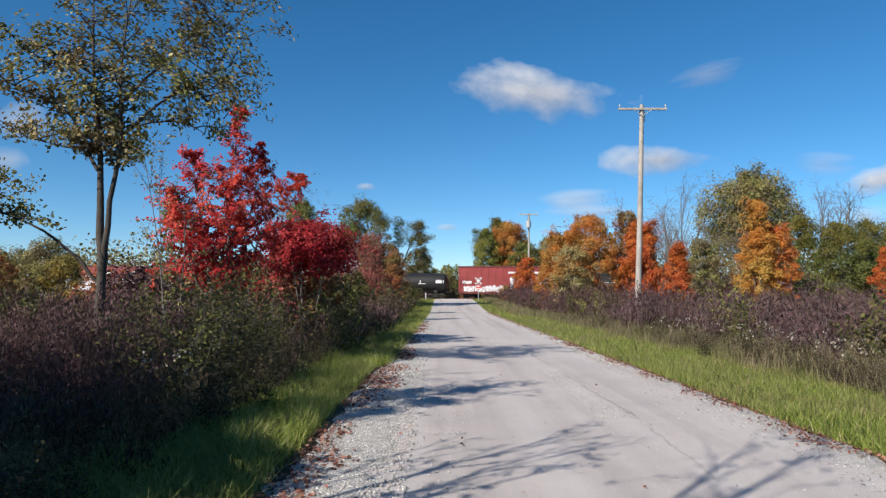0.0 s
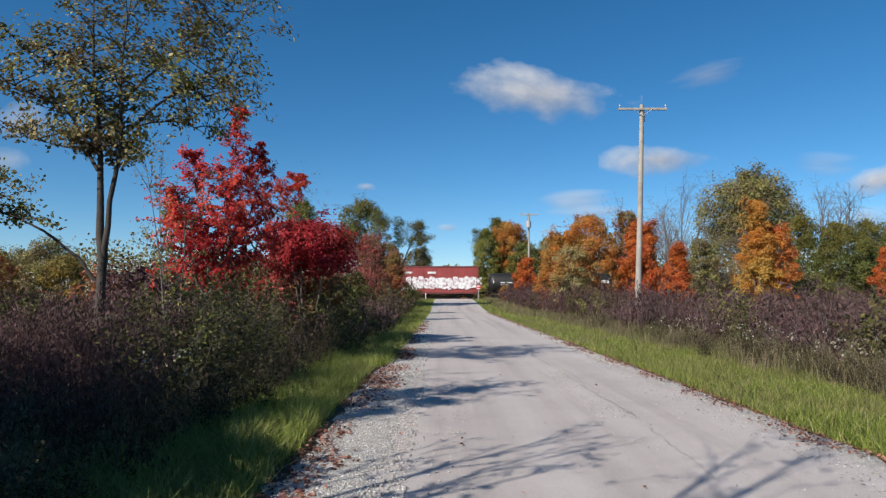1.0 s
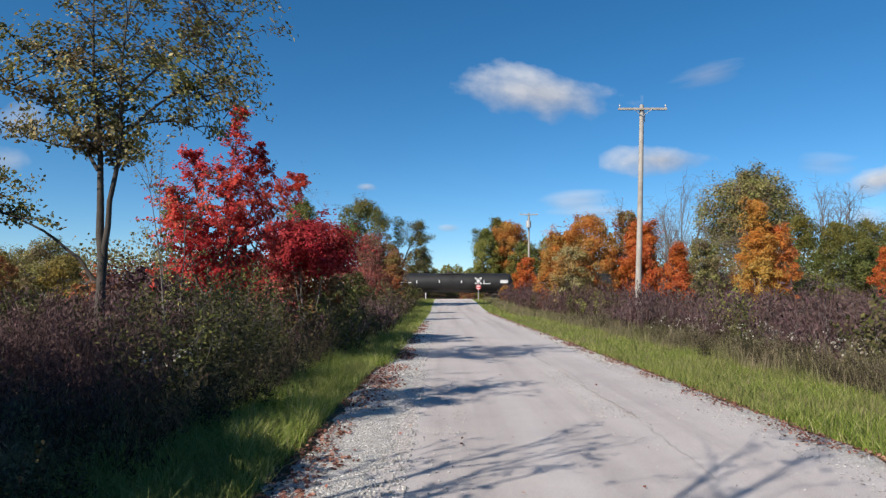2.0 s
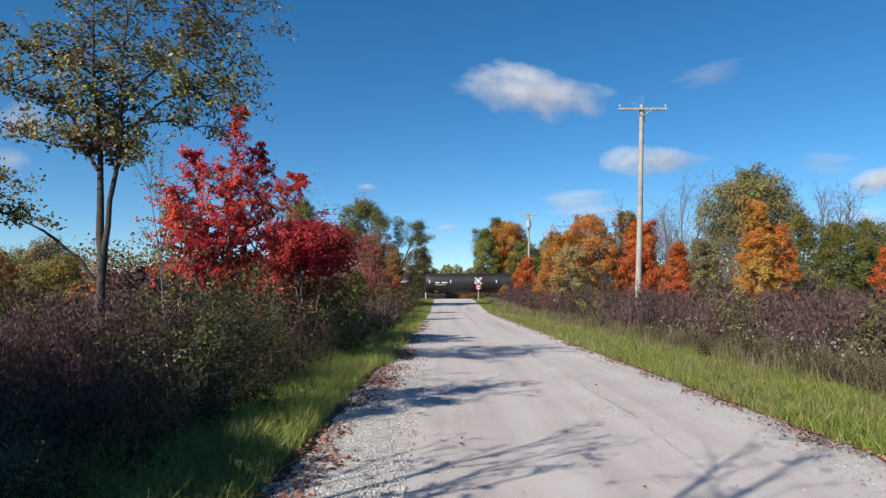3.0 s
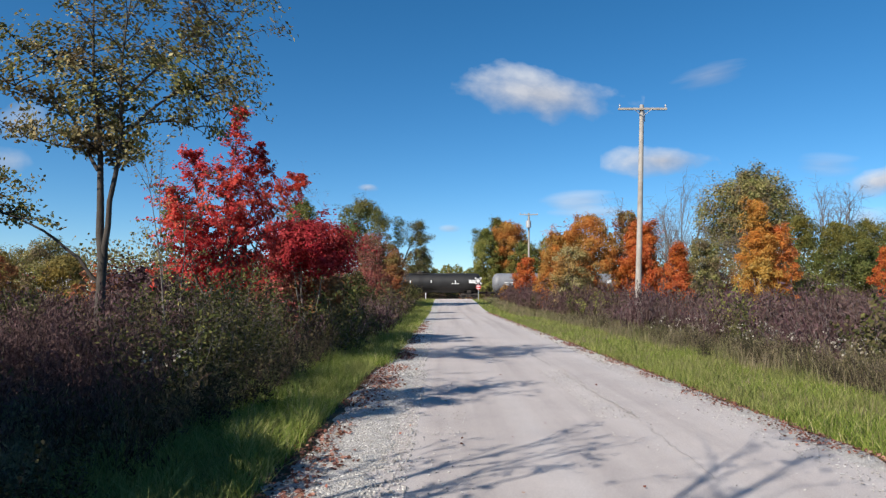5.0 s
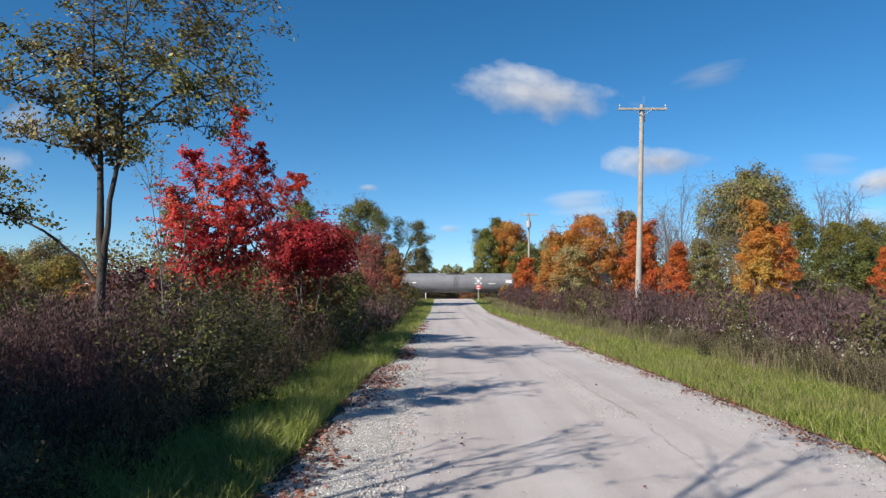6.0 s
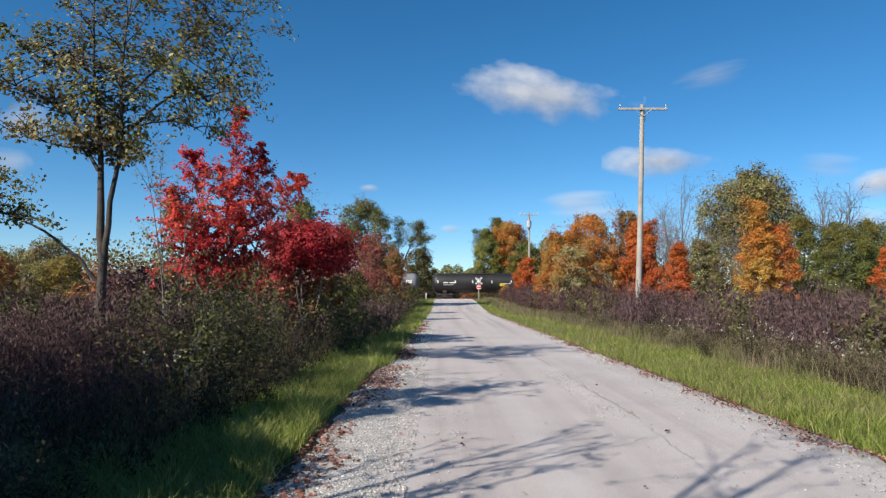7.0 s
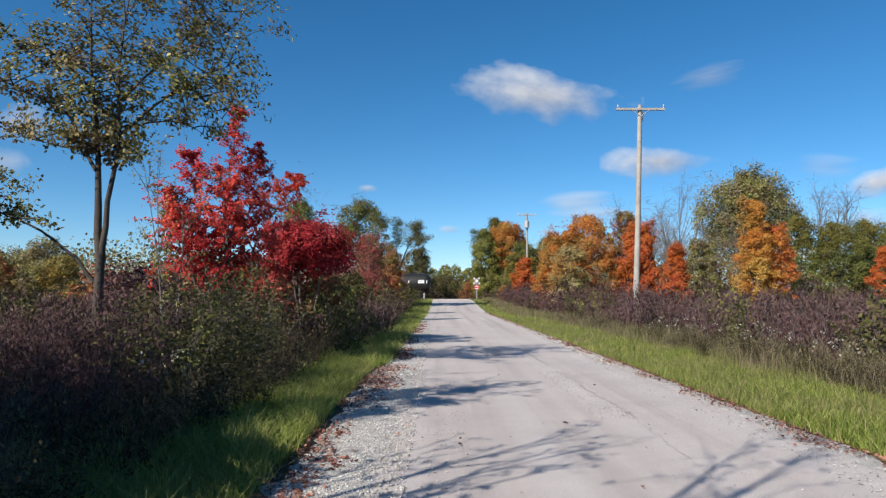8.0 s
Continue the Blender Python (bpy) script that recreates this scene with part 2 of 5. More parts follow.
def flat_leaves(rng, pts, size, slim, facing):
    """A plain three-cornered leaf at every point, for crowns far off."""
    n = len(pts)
    up = unit(unit(rng.normal(size=(n, 3))) * 0.75 + facing)
    d = unit(np.cross(up, rng.normal(size=(n, 3))))
    side = np.cross(up, d)
    ln = size * rng.uniform(0.6, 1.4, (n, 1))
    v = np.stack([pts - d * ln * 0.5 + side * ln * slim * 0.5, pts - d * ln * 0.5 - side * ln * slim * 0.5, pts + d * ln * 0.5], 1).reshape(-1, 3)
    return v, np.arange(3 * n).reshape(-1, 3)


def lobed(rng, count, high, spread, shape, base, lobes):
    """Points and outward ways on the rounded clumps of foliage that make up a crown."""
    t = (np.arange(lobes) + rng.random(lobes)) / lobes * 0.93 + 0.02
    az = np.arange(lobes) * 2.399 + rng.uniform(-0.5, 0.5, lobes)
    env = spread * np.array([PROFILE[shape](v) for v in t])
    size = np.minimum(spread * rng.uniform(0.13, 0.40, lobes), 0.2 * spread + 0.5 * env)
    out = np.maximum(0, env * rng.uniform(0.6, 1.16, lobes) - size * 0.7)
    mid = np.stack([np.cos(az) * out, np.sin(az) * out, high * (base + (1 - base) * t) - size * 0.35], 1)
    pick = rng.choice(lobes, count, p=size ** 2 / np.sum(size ** 2))
    way = unit(rng.normal(size=(count, 3)) + np.array([0, 0, 0.35]) + 0.35 * unit(mid[pick] * (1, 1, 0)))
    rad = size[pick] * (0.45 + 0.55 * rng.random(count) ** 0.4) * (1 + 0.2 * rng.normal(size=count))
    pts = mid[pick] + way * rad[:, None] * np.array([1.0, 1.0, 0.8])
    pts[:, 2] = np.maximum(pts[:, 2], 0.1)
    return pts, way


def tube(line, radii, sides=5):
    """A tapered tube along a line of points."""
    line = np.asarray(line, float)
    t = unit(np.gradient(line, axis=0))
    ref = np.array([0.31, 0.17, 0.93]) if abs(t[0][2]) < 0.8 else np.array([0.95, 0.2, 0.1])
    a = unit(np.cross(t, ref))
    b = np.cross(t, a)
    ang = np.arange(sides) * 2 * math.pi / sides
    ring = a[:, None] * np.cos(ang)[None, :, None] + b[:, None] * np.sin(ang)[None, :, None]
    v = (line[:, None] + ring * np.asarray(radii)[:, None, None]).reshape(-1, 3)
    i, j = np.meshgrid(np.arange(len(line) - 1), np.arange(sides), indexing="ij")
    k = (j + 1) % sides
    q = np.stack([i * sides + j, i * sides + k, (i + 1) * sides + k, (i + 1) * sides + j], -1).reshape(-1, 4)
    return v, q


def joined(pieces):
    vs, qs, o = [], [], 0
    for v, q in pieces:
        vs.append(v)
        qs.append(q + o)
        o += len(v)
    return np.concatenate(vs), np.concatenate(qs)


def bent(rng, start, way, length, n=6, wander=0.15, lift=0.0):
    """A wandering line of n points."""
    p, d = [np.asarray(start, float)], unit(np.asarray(way, float))
    for _ in range(n - 1):
        d = unit(d + rng.normal(size=3) * wander + np.array([0, 0, lift]))
        p.append(p[-1] + d * length / (n - 1))
    return np.array(p)


def smoothed(pts, n, seed, shake=0.02):
    pts = np.array(pts, float)
    s = np.linspace(0, len(pts) - 1, n)
    out = np.stack([np.interp(s, np.arange(len(pts)), pts[:, k]) for k in range(3)], 1)
    out[1:-1] = (out[:-2] + 2 * out[1:-1] + out[2:]) / 4
    return out + np.random.default_rng(seed).normal(size=out.shape) * shake


PROFILE = {"cone": lambda t: 0.25 + 1.0 * (1 - t) ** 0.8 * min(1, 0.45 + 2.2 * t), "spire": lambda t: 0.15 + 1.25 * (1 - t) ** 1.1, "round": lambda t: math.sqrt(max(0.03, 1 - (2 * t - 0.95) ** 2)),
           "column": lambda t: 0.55 + 0.45 * math.sin(math.pi * t), "vase": lambda t: 0.35 + 0.75 * math.sin(math.pi * min(1, 0.12 + t * 0.8)),
           "dome": lambda t: math.sqrt(max(0.05, 1 - t ** 3.4)) * (0.86 + 0.14 * min(1.0, 3 * t))}


def tree(name, label, place, high, spread, shape, leaf, bark, count, size, seed, base=0.25, stems=1, limbs=34, twigs=5, rise=0.3,
         girth=0.012, clump=0.22, lines=None, category="tree", group="", droop=0.0, slim=0.6, fill=None, lobes=0):
    """A tree of stems, limbs and twigs in one trunk mesh and a crown of leaves on the twigs."""
    rng = np.random.default_rng(seed)
    wood, tips = [], []
    if lines is None:
        lines = []
        for s in range(stems):
            a = rng.uniform(0, 6.28)
            lean = 0.0 if stems == 1 else spread / high * rng.uniform(0.2, 0.75)
            h = high * (1 if s == 0 else rng.uniform(0.72, 0.95))
            lines.append(bent(rng, (0.12 * (stems > 1) * math.cos(a), 0.12 * (stems > 1) * math.sin(a), -0.1), (lean * math.cos(a), lean * math.sin(a), 1), h * 0.97, 9, 0.045, 0.03))
    r0, base0 = high * girth, base
    total = sum(np.linalg.norm(np.subtract(g[0][-1], g[0][0]) if isinstance(g, tuple) else g[-1] - g[0]) for g in lines)
    for ln in lines:
        thick, base = r0 if len(lines) == 1 else r0 * 0.75, base0
        if isinstance(ln, tuple):
            ln, thick, base = ln
            ln = smoothed(ln, 12, seed)
        ln = np.asarray(ln, float)
        k = len(ln)
        wood.append(tube(ln, thick * (1 - np.linspace(0, 0.93, k)) ** 0.9, 8))
        own = max(3, round(limbs * np.linalg.norm(ln[-1] - ln[0]) / total))
        for i in range(own):
            t = base + (1 - base) * (i + rng.random()) / own
            t = min(t, 0.985)
            f = t * (k - 1)
            a, fr = int(f), f - int(f)
            p = ln[a] * (1 - fr) + ln[min(a + 1, k - 1)] * fr
            tt = (t - base) / (1 - base)
            az = i * 2.4 + rng.uniform(-0.6, 0.6)
            el = min(1.25, rise + 0.35 * tt + rng.uniform(-0.25, 0.25))
            reach = spread * PROFILE[shape](tt) * rng.uniform(0.65, 1.15) / max(0.55, math.cos(el)) * (0.62 if place[1] > 30 else 1.0)
            limb = bent(rng, p, (math.cos(az) * math.cos(el), math.sin(az) * math.cos(el), math.sin(el)), reach, 6, 0.16, 0.05 - droop)
            wood.append(tube(limb, max(0.008, r0 * 0.34 * (1 - 0.6 * tt)) * np.linspace(1, 0.2, 6), 5))
            for j in range(twigs):
                q = limb[rng.integers(1, 6)]
                tw = bent(rng, q, rng.normal(size=3) + np.array([math.cos(az), math.sin(az), 0.3 - 2 * droop]), reach * rng.uniform(0.25, 0.55), 4, 0.25, -droop)
                wood.append(tube(tw, max(0.004, r0 * 0.08) * np.linspace(1, 0.3, 4), 3))
                tips.append(tw)
            tips.append(limb[3:])
    ob = new(name)
    ob.matrix_world = pose(*place)
    part("trunk", sheet("trunk", *joined(wood)), bark, ob)
    if count:
        far = place[1] > 30
        if far:
            count, size, clump = int(count * 5.0), size * 0.66, clump * 0.9
        fill = (0.8 if far else 0.0) if fill is None else fill
        whole = np.concatenate(tips)
        pts = whole[rng.integers(0, len(whole), count)] + unit(rng.normal(size=(count, 3))) * rng.random((count, 1)) ** 0.5 * clump * np.array([1.6, 1.6, 1.2])
        out = unit(pts - np.array([0, 0, high * (base0 + 1) * 0.45])) * 0.75 + np.array([0, 0, 0.45])
        body, way = lobed(rng, count, high, spread, shape, base0, int(1.5 * (lobes or max(9, int(9 * high / spread)))))
        lush = (rng.random(count) < fill)[:, None]
        pts, out = np.where(lush, body, pts), np.where(lush, way * 0.9 + np.array([0, 0, 0.2]), out)
        shaped = flat_leaves(rng, pts, size, slim * 1.1, out) if far else leaves_at(rng, pts, size, slim, facing=out)
        part("crown", sheet("crown", *shaped), leaf, ob)
    return tagged(ob, label, category, group)


def shrub(name, label, leaf, bark, high, wide, stems, count, size, seed, thick=0.006, category="shrub", group="", low=0.15, sub=4, wisp=False):
    """Arching stems from one root, with twigs and small leaves."""
    rng = np.random.default_rng(seed)
    wood, pts = [], []
    for s in range(stems):
        a, r = rng.uniform(0, 6.28), math.sqrt(rng.random())
        lean = r * wide / high
        h = high * rng.uniform(0.6, 1.05) * (1 - 0.25 * r * r)
        ln = bent(rng, (0.25 * wide * r * math.cos(a), 0.25 * wide * r * math.sin(a), -0.05), (lean * math.cos(a), lean * math.sin(a), 1), h * (1 + 0.2 * lean), 7, 0.10, 0.02)
        wood.append(tube(ln, thick * np.linspace(1.3, 0.4, 7), 3))
        for j in range(sub):
            q = ln[rng.integers(2, 7)]
            tw = bent(rng, q, rng.normal(size=3) * 0.7 + np.array([math.cos(a) * 0.5, math.sin(a) * 0.5, 0.8]), high * rng.uniform(0.12, 0.3), 4, 0.25)
            wood.append(tube(tw, thick * 0.5 * np.linspace(1, 0.4, 4), 3))
            pts.append(tw)
        pts.append(ln[2:])
    ob = new(name)
    part("woody_base", sheet("woody_base", *joined(wood)), bark, ob)
    allp = np.concatenate(pts)
    p = allp[rng.integers(0, len(allp), count)] + rng.normal(size=(count, 3)) * high * 0.055
    p = p[p[:, 2] > low * high * 0.5]
    if wisp:
        shape = leaves_at(rng, p, size * 1.5, 0.22, along=np.array([0, 0, 0.75]))
    else:
        shape = leaves_at(rng, p, size, 0.5, facing=unit(p * (1, 1, 0)) * 0.5 + np.array([0, 0, 0.5]))
    part("foliage", sheet("foliage", *shape), leaf, ob)
    return tagged(ob, label, category, group)


def box(bm, x0, y0, z0, x1, y1, z1):
    r = bmesh.ops.create_cube(bm, size=1)
    bmesh.ops.transform(bm, matrix=Matrix.LocRotScale(((x0 + x1) / 2, (y0 + y1) / 2, (z0 + z1) / 2), None, (x1 - x0, y1 - y0, z1 - z0)), verts=r["verts"])
    return r["verts"]


def rod(bm, a, b, r, sides=8, r2=None):
    a, b = Vector(a), Vector(b)
    m = Matrix.Translation((a + b) / 2) @ (b - a).to_track_quat("Z", "Y").to_matrix().to_4x4()
    return bmesh.ops.create_cone(bm, cap_ends=True, segments=sides, radius1=r, radius2=r if r2 is None else r2, depth=(b - a).length, matrix=m)["verts"]


# ---- ground, road, railway bed ----
ROAD_L, ROAD_R, TRACK_Y, RAIL_Z = -1.1, 4.1, 100.0, 1.10


def smooth(a, b, v):
    t = np.clip((v - a) / (b - a), 0, 1)
    return t * t * (3 - 2 * t)


def land(x, y):
    """Height of the ground: level, a low rise to the railway, a shallow ditch beside the road."""
    x, y = np.asarray(x, float), np.asarray(y, float)
    rise = 0.95 * smooth(58, 96, y) * (1 - smooth(105, 135, y))
    out = np.maximum(ROAD_L - 1.2 - x, x - ROAD_R - 2.2)
    return rise - 0.02 - 0.10 * smooth(0, 2.5, out) + 0.03 * np.sin(x * 1.7) * np.sin(y * 1.3) * smooth(0, 1, out)


def at(x, y):
    return float(land(x, y))


def grid(xs, ys, zf):
    X, Y = np.meshgrid(xs, ys)
    v = np.stack([X, Y, zf(X, Y)], -1).reshape(-1, 3)
    i, j = np.meshgrid(np.arange(len(ys) - 1), np.arange(len(xs) - 1), indexing="ij")
    k = i * len(xs) + j
    return v, np.stack([k, k + 1, k + len(xs) + 1, k + len(xs)], -1).reshape(-1, 4)


def spaced(lo, mid0, mid1, hi, fine, n):
    a = np.geomspace(1, 1 + abs(lo - mid0), n) - 1
    b = np.geomspace(1, 1 + abs(hi - mid1), n) - 1
    return np.concatenate([(mid0 - a)[::-1], np.arange(mid0 + fine, mid1, fine), mid1 + b])


ground = part("ground", sheet("ground", *grid(spaced(-3500, -20, 24, 3500, 0.5, 24), spaced(-3500, -8, 140, 4200, 1.0, 24), land)), GROUND, None)
tagged(ground, "brown and green soil under roadside growth", "ground", kind="structure")


def ribbon(x0, x1, y0, y1, step, lift, ragged, seed, cols=5, drop=0.05):
    """A strip of surface along the road with uneven edges."""
    rng = np.random.default_rng(seed)
    ys = np.arange(y0, y1 + step, step)
    wl, wr = rng.normal(size=len(ys)) * ragged, rng.normal(size=len(ys)) * ragged
    u = np.linspace(0, 1, cols)
    X = (x0 + wl)[:, None] * (1 - u) + (x1 + wr)[:, None] * u
    Y = np.repeat(ys[:, None], cols, 1)
    Z = 0.95 * smooth(58, 96, Y) * (1 - smooth(105, 135, Y)) + lift
    Z[:, 0] -= drop
    Z[:, -1] -= drop
    i, j = np.meshgrid(np.arange(len(ys) - 1), np.arange(cols - 1), indexing="ij")
    k = i * cols + j
    return sheet("strip", np.stack([X, Y, Z], -1).reshape(-1, 3), np.stack([k, k + 1, k + cols + 1, k + cols], -1).reshape(-1, 4))


tagged(part("road", ribbon(ROAD_L + 0.1, ROAD_R + 0.1, -30, 121, 0.5, 0.02, 0.03, 3, 9, 0.012), ROAD, None), "pale grey chip-sealed country road with worn wheel tracks", "road", kind="structure")
tagged(part("shoulder", ribbon(ROAD_L - 0.35, -0.35, -30, 97, 0.3, 0.028, 0.07, 4), GRAVEL, None), "loose pale crushed limestone along the road edge", "gravel", kind="structure")
tagged(part("shoulder", ribbon(3.90, ROAD_R + 0.16, -30, 97, 0.3, 0.026, 0.045, 5, 5, 0.016), GRAVEL, None), "thin line of pale gravel along the road edge", "gravel", kind="structure")

# ---- railway: rails, sleepers, crossing ----
railway = new("railway_track")
tagged(railway, "single railway track on dark stone ballast", "railway track", kind="structure")
bed_x = np.arange(-160, 161, 2.0)
bv, bq = grid(bed_x, np.array([96.6, 98.2, 98.7, 101.3, 101.8, 103.4]), lambda X, Y: np.where(np.abs(Y - TRACK_Y) < 2.0, RAIL_Z - 0.17, 0.80) + 0 * X)
keep = [q for q in bq if not (ROAD_L - 0.6 < bv[q[0]][0] < ROAD_R + 0.6 or ROAD_L - 0.6 < bv[q[1]][0] < ROAD_R + 0.6)]
part("ballast_bed", sheet("ballast_bed", bv, np.array(keep)), BALLAST, railway)
for side in (-0.75, 0.75):
    bm = bmesh.new()
    box(bm, -160, TRACK_Y + side - 0.035, RAIL_Z - 0.05, 160, TRACK_Y + side + 0.035, RAIL_Z)
    box(bm, -160, TRACK_Y + side - 0.01, RAIL_Z - 0.14, 160, TRACK_Y + side + 0.01, RAIL_Z - 0.05)
    box(bm, -160, TRACK_Y + side - 0.07, RAIL_Z - 0.165, 160, TRACK_Y + side + 0.07, RAIL_Z - 0.14)
    part("rail", bm, RAIL_STEEL, railway)
bm = bmesh.new()
box(bm, -0.11, -1.3, -0.2, 0.11, 1.3, 0.0)
sleeper = part("sleeper", bm, BARK_DARK, railway)
sleeper.location = (-15, TRACK_Y, RAIL_Z - 0.155)
for i in range(1, 72):
    sx = -15 + i * 0.55
    if not ROAD_L - 0.5 < sx < ROAD_R + 0.5:
        s = new("sleeper", sleeper.data)
        s.parent, s.location = railway, (sx, TRACK_Y, RAIL_Z - 0.155)
for y0, y1 in ((98.2, 99.15), (99.35, 100.65), (100.85, 101.8)):
    bm = bmesh.new()
    box(bm, ROAD_L - 0.3, y0, 0.7, ROAD_R + 0.3, y1, RAIL_Z - 0.02)
    part("crossing_panel", bm, ROAD, railway)


def sign_post(x, y):
    """Crossbuck over a small red and white sign on a steel post."""
    ob = new("crossing_sign")
    ob.matrix_world = pose(x, y, at(x, y))
    bm = bmesh.new()
    box(bm, -0.05, -0.03, -0.2, 0.05, 0.03, 3.1)
    bmesh.ops.bevel(bm, geom=bm.edges[:], offset=0.01, segments=1, affect="EDGES")
    part("post", bm, GREY_METAL, ob)
    for a in (-45, 45):
        bm = bmesh.new()
        box(bm, -0.62, -0.012, -0.115, 0.62, 0.012, 0.115)
        b = part("crossbuck_blade", bm, WHITE, ob)
        b.matrix_local = pose(0, -0.05 - 0.026 * (a > 0), 2.75, 0, a, 0)
        for x0, x1 in ((-0.5, -0.18), (0.16, 0.5)):
            bm = bmesh.new()
            box(bm, x0, -0.003, -0.045, x1, 0.0, 0.045)
            part("lettering_bar", bm, STEEL_DARK, b).location = (0, -0.0135, 0)
    bm = bmesh.new()
    bmesh.ops.create_cone(bm, cap_ends=True, segments=8, radius1=0.38, radius2=0.38, depth=0.012, matrix=pose(0, 0, 0, 90, 22.5, 0))
    plate = part("red_sign_plate", bm, SIGN_RED, ob)
    plate.location = (0, -0.05, 1.85)
    for z0, z1 in ((0.08, 0.22), (-0.24, -0.12)):
        bm = bmesh.new()
        box(bm, -0.26, -0.003, z0, 0.26, 0.0, z1)
        part("white_band", bm, WHITE, plate).location = (0, -0.008, 0)
    return tagged(ob, "white crossbuck over a red and white sign on a post", "road sign")


sign_post(5.05, 94.0)
bm = bmesh.new()
rod(bm, (0, 0, -0.2), (0, 0, 1.0), 0.07, 10)
marker = new("marker_post")
part("post", bm, WHITE, marker)
bm = bmesh.new()
rod(bm, (0, 0, 1.0), (0, 0, 1.08), 0.075, 10, 0.03)
part("cap", bm, GREY_METAL, marker)
marker.matrix_world = pose(-2.5, 95.5, at(-2.5, 95.5))
tagged(marker, "short white marker post beside the crossing", "post")


# ---- poles ----
def utility_pole(x, y, high, pot, lean):
    """A weathered pole that leans a little, with a level crossarm."""
    ob = new("utility_pole")
    ob.matrix_world = pose(x, y, at(x, y))
    ln = np.stack([np.linspace(-0.03, 1, 14) * lean + 0.02 * np.sin(np.linspace(0, 3, 14)), 0.015 * np.cos(np.linspace(0, 4, 14)), np.linspace(-0.3, high, 14)], 1)
    v, q = tube(ln, np.linspace(0.17, 0.11, 14), 14)
    shaft = part("shaft", sheet("shaft", np.concatenate([v, [[ln[-1][0], ln[-1][1], high + 0.02]]]), q), POLE_WOOD, ob)
    bm = bmesh.new()
    rod(bm, (lean, 0, high - 0.01), (lean, 0, high + 0.02), 0.114, 14, 0.09)
    part("top_cap", bm, POLE_WOOD, ob)
    bm = bmesh.new()
    box(bm, -1.28, -0.20, high - 0.30, 1.28, -0.10, high - 0.18)
    bmesh.ops.bevel(bm, geom=bm.edges[:], offset=0.012, segments=1, affect="EDGES")
    arm = part("crossarm", bm, POLE_WOOD, ob)
    hung = [arm]
    for s in (-1, 1):
        bm = bmesh.new()
        rod(bm, (s * 0.50, -0.205, high - 0.25), (0, -0.13, high - 0.62), 0.02, 6)
        hung.append(part("brace", bm, GREY_METAL, ob))
        for k in ((1.20,) if not pot else (1.20, 0.62)):
            bm = bmesh.new()
            rod(bm, (s * k, -0.15, high - 0.19), (s * k, -0.15, high - 0.09), 0.018, 6)
            rod(bm, (s * k, -0.15, high - 0.10), (s * k, -0.15, high - 0.03), 0.055, 10, 0.035)
            rod(bm, (s * k, -0.15, high - 0.03), (s * k, -0.15, high + 0.01), 0.045, 10, 0.025)
            hung.append(part("insulator", bm, GREY_METAL, ob))
    bm = bmesh.new()
    rod(bm, (0.10, -0.13, high - 0.9), (0.10, -0.13, high - 0.35), 0.02, 6)
    hung.append(part("pole_fitting", bm, STEEL_DARK, ob))
    if pot:
        bm = bmesh.new()
        rod(bm, (0, -0.42, high - 2.1), (0, -0.42, high - 1.2), 0.36, 16)
        rod(bm, (0, -0.42, high - 1.2), (0, -0.42, high - 1.1), 0.37, 16, 0.24)
        can = part("transformer", bm, GREY_METAL, ob, "pale grey transformer can")
        for s in (-0.12, 0.12):
            bm = bmesh.new()
            rod(bm, (s, -0.42, high - 1.1), (s, -0.42, high - 0.85), 0.035, 8, 0.02)
            part("bushing", bm, STEEL_DARK, can)
    for piece in hung:
        piece.location.x = lean
    return tagged(ob, "tall transformer pole of weathered wood with a crossarm" if pot else "tall bare wooden utility pole with a single crossarm", "utility pole")


utility_pole(10.0, 34.0, 11.72, False, 0.47)
utility_pole(11.85, 91.0, 12.3, True, 0.1)

